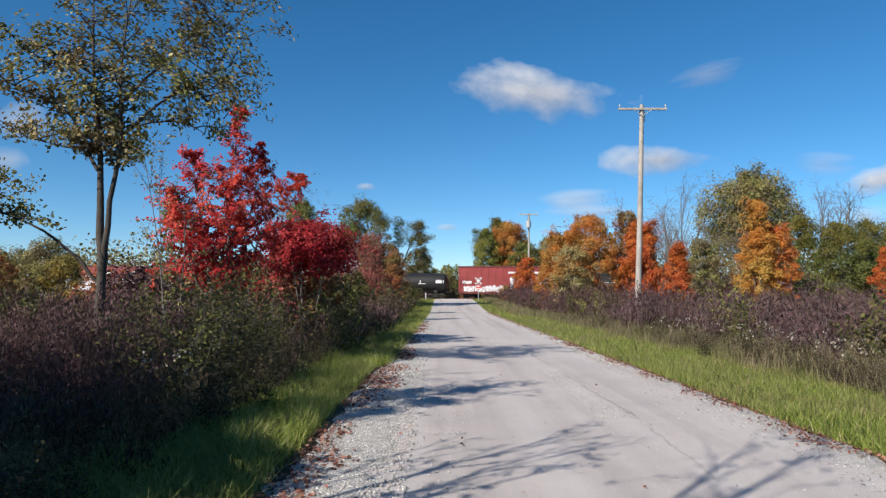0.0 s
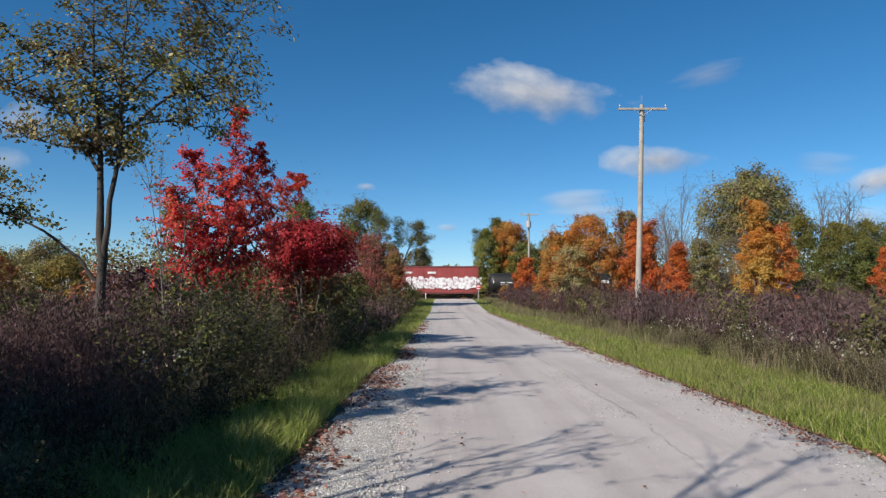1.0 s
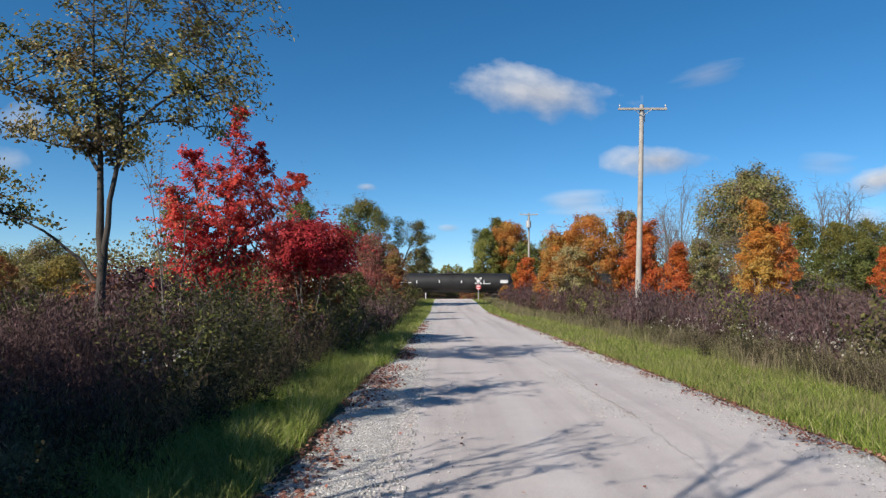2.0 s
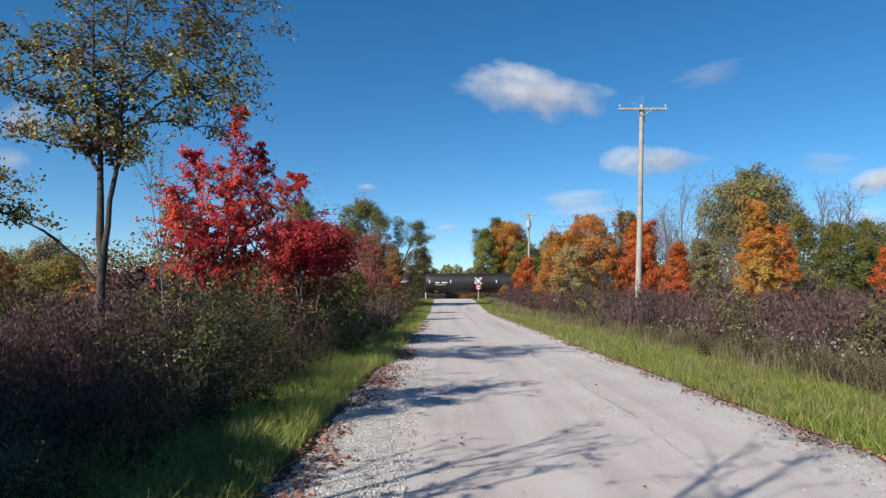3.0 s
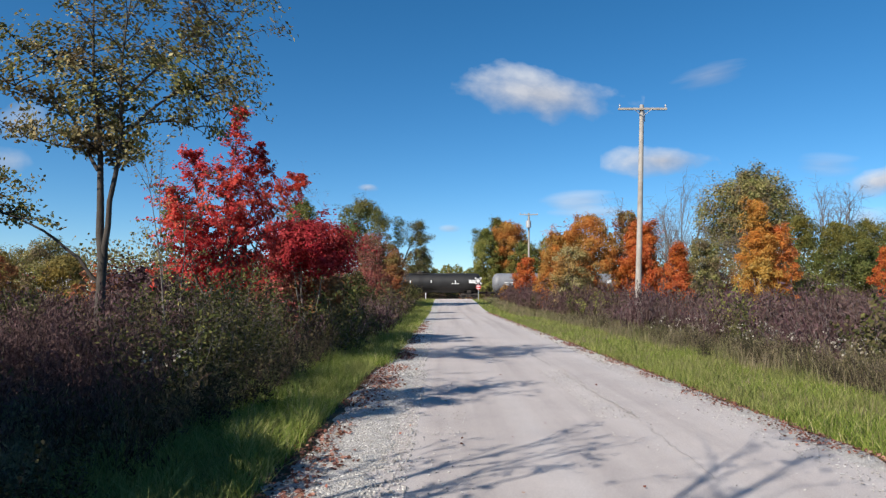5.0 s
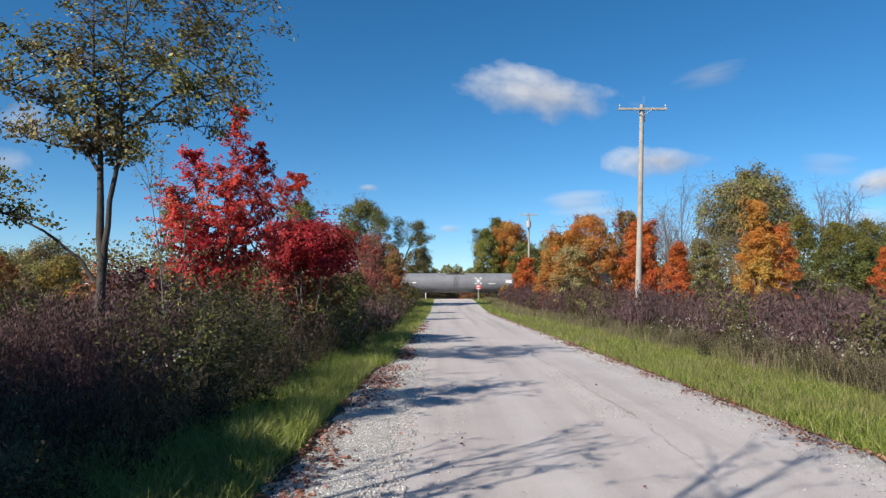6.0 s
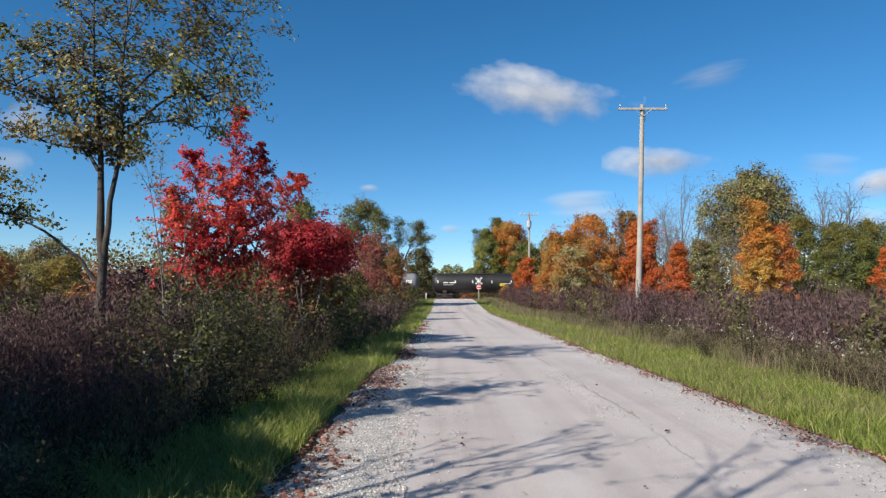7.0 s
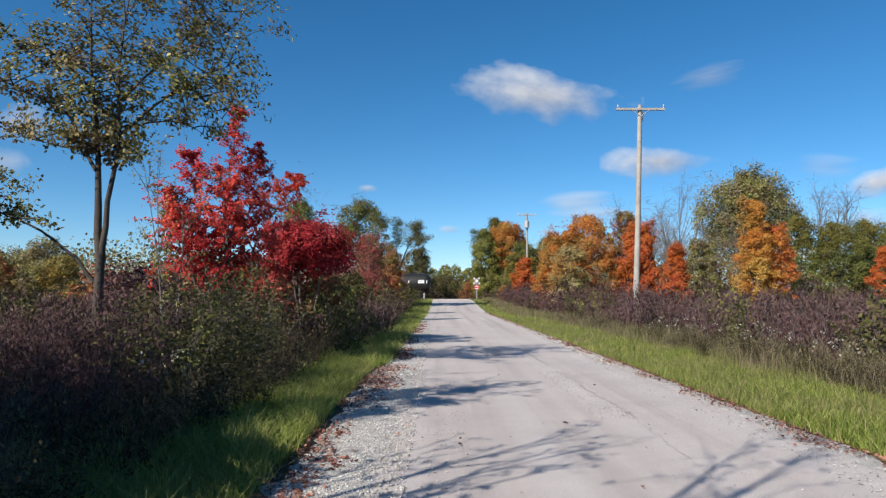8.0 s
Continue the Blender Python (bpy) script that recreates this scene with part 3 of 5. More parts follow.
# ---- trees beside the road ----
hero = [([(0, 0, -0.2), (0.03, 0, 1.9), (0.03, 0, 2.45), (-0.03, 0, 2.97), (-0.07, 0, 3.5), (-0.13, 0.05, 4.02), (-0.11, 0.1, 4.55), (-0.13, 0.1, 5.1), (-0.3, 0.15, 5.85), (-0.39, 0.1, 6.6), (-0.41, 0.1, 8.2)], 0.095, 0.55),
        ([(0.05, 0, 2.3), (0.07, 0, 2.66), (0.15, -0.05, 3.29), (0.25, -0.1, 4.02), (0.37, -0.1, 4.6), (0.32, -0.1, 5.2), (0.36, -0.15, 6.05), (0.48, -0.15, 7.0), (0.56, -0.2, 8.6)], 0.062, 0.38),
        ([(0.03, 0, 1.85), (-0.4, -0.1, 2.45), (-0.83, -0.2, 2.8), (-1.26, -0.3, 3.1), (-1.89, -0.4, 3.3), (-2.6, -0.5, 3.55)], 0.036, 0.62),
        ([(-0.13, 0, 4.0), (-0.43, 0.1, 4.6), (-0.74, 0.2, 5.15), (-1.3, 0.2, 5.45), (-1.85, 0.1, 5.7), (-2.3, 0.1, 5.85)], 0.036, 0.5),
        ([(0.37, -0.1, 4.65), (0.78, -0.2, 4.95), (1.17, -0.3, 5.28), (1.64, -0.3, 5.5), (2.1, -0.2, 5.8), (2.45, -0.2, 6.0)], 0.034, 0.45),
        ([(0.31, -0.1, 5.25), (0.63, 0.1, 5.75), (1.14, 0.3, 6.4), (1.6, 0.4, 7.0), (1.9, 0.4, 7.9)], 0.032, 0.3),
        ([(0.47, -0.1, 4.79), (1.07, 0.2, 5.03), (1.6, 0.3, 4.92), (1.8, 0.3, 4.7)], 0.02, 0.3),
        ([(1.17, -0.3, 5.28), (1.7, -0.4, 5.45), (2.2, -0.5, 5.4), (2.5, -0.5, 5.45)], 0.016, 0.2),
        ([(-0.1, 0.05, 4.45), (-0.69, -0.1, 4.43), (-1.22, -0.2, 4.6), (-1.53, -0.2, 4.6)], 0.018, 0.3),
        ([(-0.32, 0.1, 5.85), (-0.87, 0.0, 6.27), (-1.3, -0.1, 6.1), (-1.7, -0.2, 6.5)], 0.018, 0.2),
        ([(0.9, 0.1, 6.05), (1.5, 0, 6.3), (2.1, -0.1, 6.55), (2.55, -0.1, 6.45)], 0.016, 0.15),
        ([(1.64, -0.3, 5.5), (2.1, -0.5, 5.15), (2.4, -0.5, 4.8)], 0.014, 0.2),
        ([(1.3, 0.3, 6.6), (1.9, 0.3, 7.1), (2.3, 0.2, 7.3)], 0.014, 0.1)]
tree("cottonwood_tree", "slender olive-leaved tree thinning out in autumn above dark shrubs", (-6.26, 12, at(-6.2, 12)), 8.8, 1.0, "column", LEAF_OLIVE, BARK_DARK, 15500, 0.088, 11,
     limbs=190, twigs=3, rise=0.25, clump=0.14, droop=0.07, lines=hero, slim=0.62, girth=0.0075)
maple = [([(-0.1, 0, -0.1), (-0.21, 0, 1.44), (-0.1, 0, 3.3), (0.12, 0, 5.2), (0.27, 0, 6.95)], 0.05, 0.3),
         ([(-0.15, 0, -0.1), (-0.28, -0.1, 1.44), (-0.51, -0.2, 3.15), (-0.8, -0.3, 4.7), (-0.89, -0.3, 5.6)], 0.04, 0.28),
         ([(-0.2, 0, -0.1), (-0.36, 0.1, 1.44), (-1.02, 0.2, 2.8), (-1.4, 0.3, 3.5), (-1.62, 0.3, 3.8)], 0.035, 0.25),
         ([(0, 0, -0.1), (-0.05, 0.2, 1.44), (0.37, 0.4, 3.3), (0.65, 0.5, 4.85), (0.70, 0.5, 5.95)], 0.04, 0.3),
         ([(0.1, 0, -0.1), (0.02, 0.1, 1.44), (0.76, 0.2, 3.15), (1.45, 0.2, 4.3), (1.95, 0.2, 5.0)], 0.03, 0.35),
         ([(-0.1, 0, -0.1), (-0.28, -0.3, 1.44), (-0.95, -0.6, 2.8), (-1.15, -0.7, 3.85), (-1.25, -0.7, 4.4)], 0.035, 0.28),
         ([(0.0, 0, -0.1), (0.0, -0.3, 1.44), (0.2, -0.6, 2.8), (0.35, -0.7, 3.8), (0.4, -0.7, 4.7)], 0.035, 0.28)]
tree("red_maple", "bright red maple with several thin upright stems", (-5.95, 18, at(-6, 18)), 6.9, 1.0, "spire", LEAF_RED, BARK, 25000, 0.094, 21, limbs=150, twigs=5, rise=0.5, clump=0.075, lines=maple)
tree("red_maple", "low crimson maple with a broad rounded crown", (-4.42, 22, at(-4.5, 22)), 4.2, 1.42, "dome", LEAF_CRIMSON, BARK, 15000, 0.105, 22, base=0.66, stems=4, limbs=50, twigs=5, rise=0.15, clump=0.12, fill=0.6, lobes=34)
tree("sapling", "thin nearly bare sapling with a few hanging leaves", (-6.5, 16, at(-6.5, 16)), 5.6, 0.7, "column", LEAF_OLIVE, TWIG_GREY, 900, 0.09, 23, base=0.25, stems=3, limbs=30, twigs=4, rise=0.9, girth=0.006, clump=0.08)
tree("sapling", "grey twiggy sapling with a haze of faded red leaves", (-6.2, 25, at(-6.2, 25)), 5.6, 1.4, "round", LEAF_RUST, TWIG_GREY, 1800, 0.075, 24, base=0.2, stems=4, limbs=50, twigs=7, rise=0.7, girth=0.006, clump=0.12)
tree("red_maple", "thin dull red maple sapling among scrub", (-4.45, 40, at(-4.5, 40)), 5.7, 1.25, "dome", LEAF_DULL, TWIG_PALE, 1500, 0.15, 25, base=0.25, stems=5, limbs=50, twigs=6, rise=0.8, girth=0.006, clump=0.16, fill=0.6)
tree("red_maple", "thin dull red maple sapling among scrub", (-5.2, 34, at(-5.2, 34)), 4.2, 1.1, "dome", LEAF_DULL, TWIG_PALE, 1000, 0.14, 20, base=0.25, stems=5, limbs=40, twigs=6, rise=0.7, girth=0.006, clump=0.16, fill=0.6)
tree("rusty_tree", "rust-orange small tree fading to olive", (-4.2, 56, at(-4, 56)), 5.5, 1.1, "dome", LEAF_RUST, TWIG_GREY, 2600, 0.17, 26, base=0.1, stems=3, limbs=44, twigs=5, rise=0.6, clump=0.22)
tree("rusty_tree", "rust-orange small tree fading to olive", (-6.0, 72, at(-6.0, 72)), 5.0, 1.4, "dome", LEAF_RUST, TWIG_GREY, 2200, 0.2, 27, base=0.05, stems=3, limbs=40, twigs=5, rise=0.5, clump=0.25)
tree("yellowing_tree", "yellow-green tree rising behind the red maples", (-10.8, 50, at(-11, 50)), 9.2, 1.55, "dome", LEAF_YGREEN, BARK, 3000, 0.2, 28, base=0.45, limbs=44, twigs=5, clump=0.25)
tree("green_tree", "open green tree with a wide uneven crown", (-8.4, 70, at(-8.4, 70)), 11.6, 3.4, "round", LEAF_GREEN, BARK_DARK, 3800, 0.25, 29, base=0.45, limbs=44, twigs=6, clump=0.38, lobes=22, fill=0.75)
leaning = [([(0, 0, -0.2), (0.2, 0, 3.5), (0.9, 0, 6.0), (1.9, 0, 7.8), (2.5, 0, 9.3)], 0.12, 0.62), ([(0.5, 0, 4.8), (1.4, 0, 6.2), (2.6, 0, 7.2), (3.2, 0, 7.6)], 0.06, 0.5), ([(0.3, 0, 4.2), (0.0, 0.2, 6.5), (0.1, 0.2, 9.8)], 0.05, 0.5)]
tree("green_tree", "thin half-bare green tree leaning over scrub", (-4.95, 72, at(-4.95, 72)), 9.6, 1.4, "round", LEAF_GREEN, BARK_DARK, 1100, 0.25, 30, limbs=34, twigs=6, clump=0.42, lines=leaning, fill=0.0)
tree("olive_tree", "dark olive tree beyond the railway", (-4.2, 113, at(-4, 113)), 9.4, 2.9, "dome", LEAF_BUSH, BARK_DARK, 3600, 0.3, 31, base=0.1, limbs=40, twigs=5, clump=0.4)
tree("olive_tree", "rusty olive tree beyond the railway", (-9.5, 116, at(-9, 116)), 10.5, 3.0, "dome", LEAF_RUST, BARK_DARK, 3200, 0.3, 32, base=0.1, limbs=40, twigs=5, clump=0.4)
tree("green_tree", "yellow-green tree beyond the railway", (7.7, 117, at(8, 117)), 13.3, 3.0, "dome", LEAF_YGREEN, BARK_DARK, 4500, 0.34, 33, base=0.06, limbs=50, twigs=6, clump=0.5)
tree("green_tree", "tall thin green tree beyond the railway", (10.2, 123, at(10, 123)), 16.2, 2.6, "round", LEAF_GREEN, BARK_DARK, 2600, 0.32, 19, base=0.45, limbs=50, twigs=6, clump=0.6, fill=0.5)
tree("orange_tree", "orange-topped tree beyond the railway", (12.0, 119, at(12, 119)), 14.6, 3.9, "dome", LEAF_ORANGE, BARK_DARK, 5600, 0.34, 34, base=0.4, limbs=50, twigs=6, clump=0.5)
tree("green_tree", "dense green tree beyond the railway", (14.6, 115, at(14, 115)), 10.4, 4.0, "dome", LEAF_GREEN, BARK_DARK, 4500, 0.34, 35, base=0.06, limbs=50, twigs=6, clump=0.5)
tree("green_tree", "dense yellow-green tree beyond the railway", (19.8, 117, at(19, 117)), 11.6, 4.0, "dome", LEAF_YGREEN, BARK_DARK, 4500, 0.34, 18, base=0.06, limbs=50, twigs=6, clump=0.5)
tree("red_maple", "small orange-red maple beside the track", (10.9, 86, at(10.9, 86)), 6.2, 1.75, "dome", LEAF_FLAME, BARK, 2800, 0.22, 36, base=0.08, stems=3, limbs=44, twigs=5, clump=0.28)
tree("yellow_shrub", "small yellow shrub beside the track", (8.4, 89, at(8.4, 89)), 2.3, 0.8, "dome", LEAF_GOLD, BARK, 700, 0.16, 37, base=0.05, stems=3, limbs=20, twigs=4, clump=0.15)
tree("orange_maple", "broad orange maple with yellow-green lower leaves", (13.1, 60, at(13, 60)), 9.2, 3.1, "dome", LEAF_ORANGE, BARK, 7000, 0.24, 38, base=0.08, stems=2, limbs=64, twigs=6, clump=0.32, lobes=34)
tree("orange_maple", "broad orange maple with yellow-green lower leaves", (10.8, 61, at(10, 61)), 7.9, 2.2, "dome", LEAF_ORANGE, BARK, 4200, 0.22, 39, base=0.08, stems=2, limbs=50, twigs=6, clump=0.3)
tree("green_tree", "pale yellow-green small tree before orange maples", (10.9, 55, at(11, 55)), 6.0, 2.2, "dome", LEAF_SAGE, BARK, 3600, 0.2, 40, base=0.08, stems=3, limbs=44, twigs=5, clump=0.28)
tree("red_maple", "fiery orange-red maple behind the utility pole", (17.4, 58, at(17, 58)), 8.6, 2.05, "dome", LEAF_FLAME, BARK, 5200, 0.22, 41, base=0.06, stems=2, limbs=56, twigs=6, clump=0.3)
tree("red_maple", "dark red maple top behind brighter maples", (18.0, 64, at(18, 64)), 10.2, 1.6, "dome", LEAF_RUST, BARK, 2400, 0.24, 42, base=0.3, limbs=40, twigs=6, clump=0.3)
tree("red_maple", "small conical flame-orange maple", (17.9, 50, at(18, 50)), 6.0, 1.25, "cone", LEAF_FLAME, BARK, 2800, 0.19, 43, base=0.06, stems=2, limbs=44, twigs=5, clump=0.22)
tree("olive_tree", "small olive-brown tree in the hedgerow", (21.8, 55, at(21, 55)), 6.7, 1.7, "dome", LEAF_OLIVE, BARK, 2600, 0.2, 44, base=0.06, stems=3, limbs=44, twigs=5, clump=0.28)
tree("golden_maple", "orange maple with a yellow pointed top", (21.6, 45, at(22, 45)), 8.7, 1.5, "cone", LEAF_GOLD, BARK, 4200, 0.19, 45, base=0.06, stems=2, limbs=60, twigs=6, clump=0.22)
tree("golden_maple", "rounded amber maple beside a golden one", (23.1, 46, at(23, 46)), 6.9, 1.6, "dome", LEAF_AMBER, BARK, 4200, 0.19, 17, base=0.06, stems=2, limbs=50, twigs=6, clump=0.22)
tree("big_tree", "large spreading tree with olive-green autumn crown", (32.6, 70, at(32, 70)), 14.5, 5.3, "round", LEAF_OLIVE, BARK_DARK, 9500, 0.30, 46, base=0.47, limbs=60, twigs=7, clump=0.45, lobes=46, fill=0.75)
for bx, by, bh, bs, sd in ((29.0, 80, 13.6, 4.4, 47), (25.4, 84, 12.6, 4.0, 48), (27.0, 76, 11.0, 3.4, 16), (36.5, 62, 11.6, 2.6, 49), (38.5, 64, 11.9, 2.8, 50)):
    tree("bare_tree", "leafless grey tree with fine upswept branches", (bx, by, at(bx, by)), bh, bs, "vase", LEAF_OLIVE, TWIG_GREY, 0, 0.2, sd, base=0.3, stems=3, limbs=60, twigs=10, rise=0.8, girth=0.013)
low_bare = tree("bare_tree", "low leafless grey tree in the hedgerow", (20.6, 70, at(20.6, 70)), 8.2, 2.6, "vase", LEAF_OLIVE, TWIG_GREY, 0, 0.2, 13, base=0.12, stems=5, limbs=80, twigs=10, rise=0.8, girth=0.014, group="low bare trees")
for bx, by, turn in ((23.4, 68, 40), (25.6, 69, 130), (27.6, 67, 220), (30.0, 66, 300), (28.8, 71, 80), (22.2, 73, 170), (38.0, 60, 20), (41.0, 62, 250)):
    copy_thing(low_bare, pose(bx, by, at(bx, by), 0, 0, turn))
for bx, by, bh, bs, sd in ((30.6, 56, 8.6, 2.0, 51), (33.4, 55, 8.2, 2.4, 52), (36.2, 55, 8.4, 2.3, 53), (40.5, 56, 9.4, 2.4, 15)):
    tree("evergreen_tree", "dense dark green tree in the hedgerow", (bx, by, at(bx, by)), bh, bs, "dome", LEAF_GREEN, BARK_DARK, 4500, 0.2, sd, base=0.04, limbs=50, twigs=5, rise=0.1, clump=0.26, lobes=40)
tree("red_maple", "small orange-red maple in the hedgerow", (30.0, 44, at(30, 44)), 5.2, 1.2, "dome", LEAF_FLAME, BARK, 2200, 0.18, 54, base=0.06, stems=2, limbs=40, twigs=5, clump=0.22)
for bx, by, bh, bs, lf, sd in ((-24.2, 40, 5.4, 2.0, LEAF_OLIVE, 55), (-22.0, 38, 4.0, 1.8, LEAF_MUSTARD, 56), (-27.6, 42, 4.9, 2.4, LEAF_MUSTARD, 57), (-19.0, 48, 3.9, 2.2, LEAF_GREEN, 58), (-24.8, 36, 4.0, 1.8, LEAF_RUST, 14),
                              (-31, 44, 5.2, 2.6, LEAF_GREEN, 59)):
    tree("scrub_tree", "low olive and yellow scrub tree in the field", (bx, by, at(bx, by)), bh, bs, "dome", lf, TWIG_GREY, 2600, 0.18, sd, base=0.05, stems=4, limbs=36, twigs=4, clump=0.26)
for bx, by, bh, bs, lf, sd in ((-4.5, 33, 3.0, 1.1, LEAF_BUSH, 301), (-4.9, 46, 3.7, 1.2, LEAF_RUST, 302), (-5.7, 60, 4.1, 1.3, LEAF_BUSH, 303), (-6.0, 68, 4.4, 1.4, LEAF_RUST, 304), (-6.5, 80, 4.6, 1.5, LEAF_RUST, 305),
                              (-9.0, 36, 3.7, 1.6, LEAF_RUST, 306), (-4.5, 24, 2.8, 1.2, LEAF_RUST, 338), (-5.6, 23, 2.7, 1.1, LEAF_DULL, 339), (-12.5, 27, 3.0, 1.6, LEAF_PURPLE, 307), (-11.0, 26, 2.9, 1.5, LEAF_PURPLE, 329), (-14.2, 28, 3.0, 1.6, LEAF_RUST, 330), (-9.6, 30, 3.3, 1.6, LEAF_RUST, 308), (-15.0, 34, 3.1, 1.7, LEAF_PURPLE, 309), (-8.5, 84, 6.5, 2.2, LEAF_OLIVE, 310),
                              (-11.5, 62, 6.5, 2.4, LEAF_OLIVE, 311), (-15.5, 56, 5.0, 2.4, LEAF_RUST, 312), (24.6, 58, 5.2, 2.0, LEAF_RUST, 313), (27.4, 60, 5.6, 2.2, LEAF_OLIVE, 314), (20.2, 66, 5.6, 2.2, LEAF_RUST, 315),
                              (15.2, 66, 6.2, 2.2, LEAF_OLIVE, 316), (26.4, 50, 4.2, 1.8, LEAF_OLIVE, 317), (14.2, 88, 5.2, 2.0, LEAF_OLIVE, 318)):
    tree("scrub_tree", "small autumn scrub tree in the roadside hedgerow", (bx, by, at(bx, by)), bh, bs, "dome", lf, TWIG_GREY, 1200 if by > 30 else 3000, 0.16, sd, base=0.05, stems=4, limbs=28, twigs=4, clump=0.2, fill=0.6)
for bx, by, bh, bs, lf, sd in ((-1.5, 128, 5.0, 2.6, LEAF_BUSH, 321), (2.4, 133, 5.4, 3.0, LEAF_BUSH, 322), (5.6, 127, 4.6, 2.4, LEAF_RUST, 323), (-5.5, 126, 6.0, 2.6, LEAF_OLIVE, 324), (0.6, 139, 6.0, 3.4, LEAF_BUSH, 325),
                              (24.5, 124, 11.5, 4.4, LEAF_OLIVE, 326), (-13.5, 122, 11.0, 4.0, LEAF_OLIVE, 327), (30.0, 126, 11.0, 4.2, LEAF_RUST, 328)):
    tree("scrub_tree", "brown and olive scrub tree beyond the railway", (bx, by, at(bx, by)), bh, bs, "dome", lf, TWIG_GREY, 2200, 0.26, sd, base=0.03, stems=3, limbs=24, twigs=4, clump=0.3)
# trees to the left behind the camera, known by the shade they throw over road and verge
for bx, by, bh, bs, n, sd in ((-5.9, 4.9, 6.6, 1.0, 5200, 61), (-6.1, 3.9, 5.0, 0.9, 4200, 59), (-3.8, -0.45, 7.6, 0.9, 120, 63), (-3.25, -0.5, 7.2, 0.8, 80, 60), (-8.5, 5.8, 7.0, 1.5, 4200, 64)):
    tree("roadside_tree", "slender roadside tree with thinning olive leaves", (bx, by, at(bx, by)), bh, bs, "column", LEAF_OLIVE, BARK_DARK, n, 0.11, sd, base=0.35, limbs=30 if n > 1000 else 12, twigs=5 if n > 1000 else 2, rise=0.7 if n > 1000 else 1.0, clump=0.12, girth=0.013 if n > 1000 else 0.011, fill=0.7 if n > 1000 else 0.0, lobes=12)

forked = [([(0, 0, -0.1), (0.02, 0, 3.2), (0.05, 0, 6.0)], 0.06, 0.6), ([(0, 0, 1.6), (0.25, -0.2, 3.6), (0.4, -0.4, 5.7)], 0.035, 0.5), ([(0, 0, 1.4), (0.1, -0.5, 3.4), (0.3, -0.9, 5.4)], 0.03, 0.5),
          ([(0, 0, 1.8), (-0.3, 0.2, 3.4), (-0.4, 0.3, 4.8)], 0.025, 0.5)]
tree("roadside_tree", "nearly bare forked roadside tree", (-4.3, 1.75, at(-4.3, 1.75)), 6.0, 0.7, "column", LEAF_OLIVE, BARK_DARK, 160, 0.10, 62, limbs=22, twigs=2, rise=1.0, clump=0.1, lines=forked)
# unseen thickets, added to shade the verge and screen off sky light
for bx, by, bh, bs, sd in ((-4.95, 4.3, 3.4, 0.65, 334), (-4.5, 3.5, 3.2, 0.7, 335), (-5.6, 5.0, 3.4, 0.65, 332), (-6.6, 4.6, 3.8, 0.9, 331), (-6.4, 1.3, 4.5, 1.6, 65), (-6.0, 0.1, 3.9, 1.4, 76), (-5.3, 2.6, 3.4, 1.3, 74), (-4.9, 3.5, 2.7, 0.9, 75), (-7.4, 3.6, 4.9, 1.6, 66), (-8.4, 0.8, 5.0, 2.0, 67), (-9.6, 5.4, 4.2, 1.9, 68), (-11.0, 2.6, 5.4, 2.2, 69), (-13.0, 6.0, 6.6, 2.6, 77), (-12.5, -1.5, 7.0, 2.8, 78), (-9.0, -4.5, 6.0, 2.6, 79)):
    tree("thicket_tree", "unseen dense low thicket added to shade the verge", (bx, by, at(bx, by)), bh, bs, "dome", LEAF_BUSH, BARK_DARK, 3800, 0.20, sd, base=0.04, stems=4, limbs=30, twigs=4, clump=0.22, fill=0.6)

# ---- far woods ----
rng = np.random.default_rng(70)
n = 64000
fx = rng.uniform(-330, 330, n)
fy = 190 + 0.12 * np.abs(fx) + rng.normal(size=n) * 9
top = 5.5 + 3.0 * smooth(10, 40, np.abs(fx)) + 3.0 * np.sin(fx * 0.11) * np.sin(fx * 0.043 + 1) + 2.2 * np.sin(fx * 0.37 + 2) + 1.2 * np.sin(fx * 0.9) + 7.0 * smooth(25, 100, np.abs(fx))
fz = top * rng.random(n) ** 0.8
mid = rng.uniform(-24, 22, 14000)
low = np.stack([mid, 186 + rng.normal(size=14000) * 5, (9.4 + 0.7 * np.sin(mid * 0.7) + 0.5 * np.sin(mid * 1.9)) * rng.random(14000) ** 0.7], 1)
tagged(part("far_woods", sheet("far_woods", *flat_leaves(rng, low, 0.55, 0.8, np.array([0, -0.3, 0.6]))), LEAF_GREEN, None), "dark green woodland where the road runs out of sight", "woods", kind="stuff")
woods = part("far_woods", sheet("far_woods", *leaves_at(rng, np.stack([fx, fy, fz], 1), 0.9, 0.8)), LEAF_OLIVE, None)
tagged(woods, "distant autumn woodland beyond the fields", "woods", kind="stuff")

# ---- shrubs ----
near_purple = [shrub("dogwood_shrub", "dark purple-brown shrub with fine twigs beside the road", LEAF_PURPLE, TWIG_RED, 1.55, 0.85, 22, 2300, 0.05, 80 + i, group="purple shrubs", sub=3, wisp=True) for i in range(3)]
near_olive = [shrub("olive_shrub", "dense olive-green shrub beside the verge", LEAF_BUSH, TWIG_GREY, 2.0, 1.05, 22, 2900, 0.065, 90 + i, group="olive shrubs") for i in range(2)]
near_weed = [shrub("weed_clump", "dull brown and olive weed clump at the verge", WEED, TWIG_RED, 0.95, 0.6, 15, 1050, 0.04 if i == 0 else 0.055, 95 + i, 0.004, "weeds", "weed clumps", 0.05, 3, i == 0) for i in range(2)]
tan_weed = [shrub("weed_clump", "tan and olive weed clump along the verge", DRY, TWIG_PALE, 1.0, 0.6, 14, 900, 0.055, 97 + i, 0.004, "weeds", "weed clumps", 0.05, 3, i == 0) for i in range(2)]
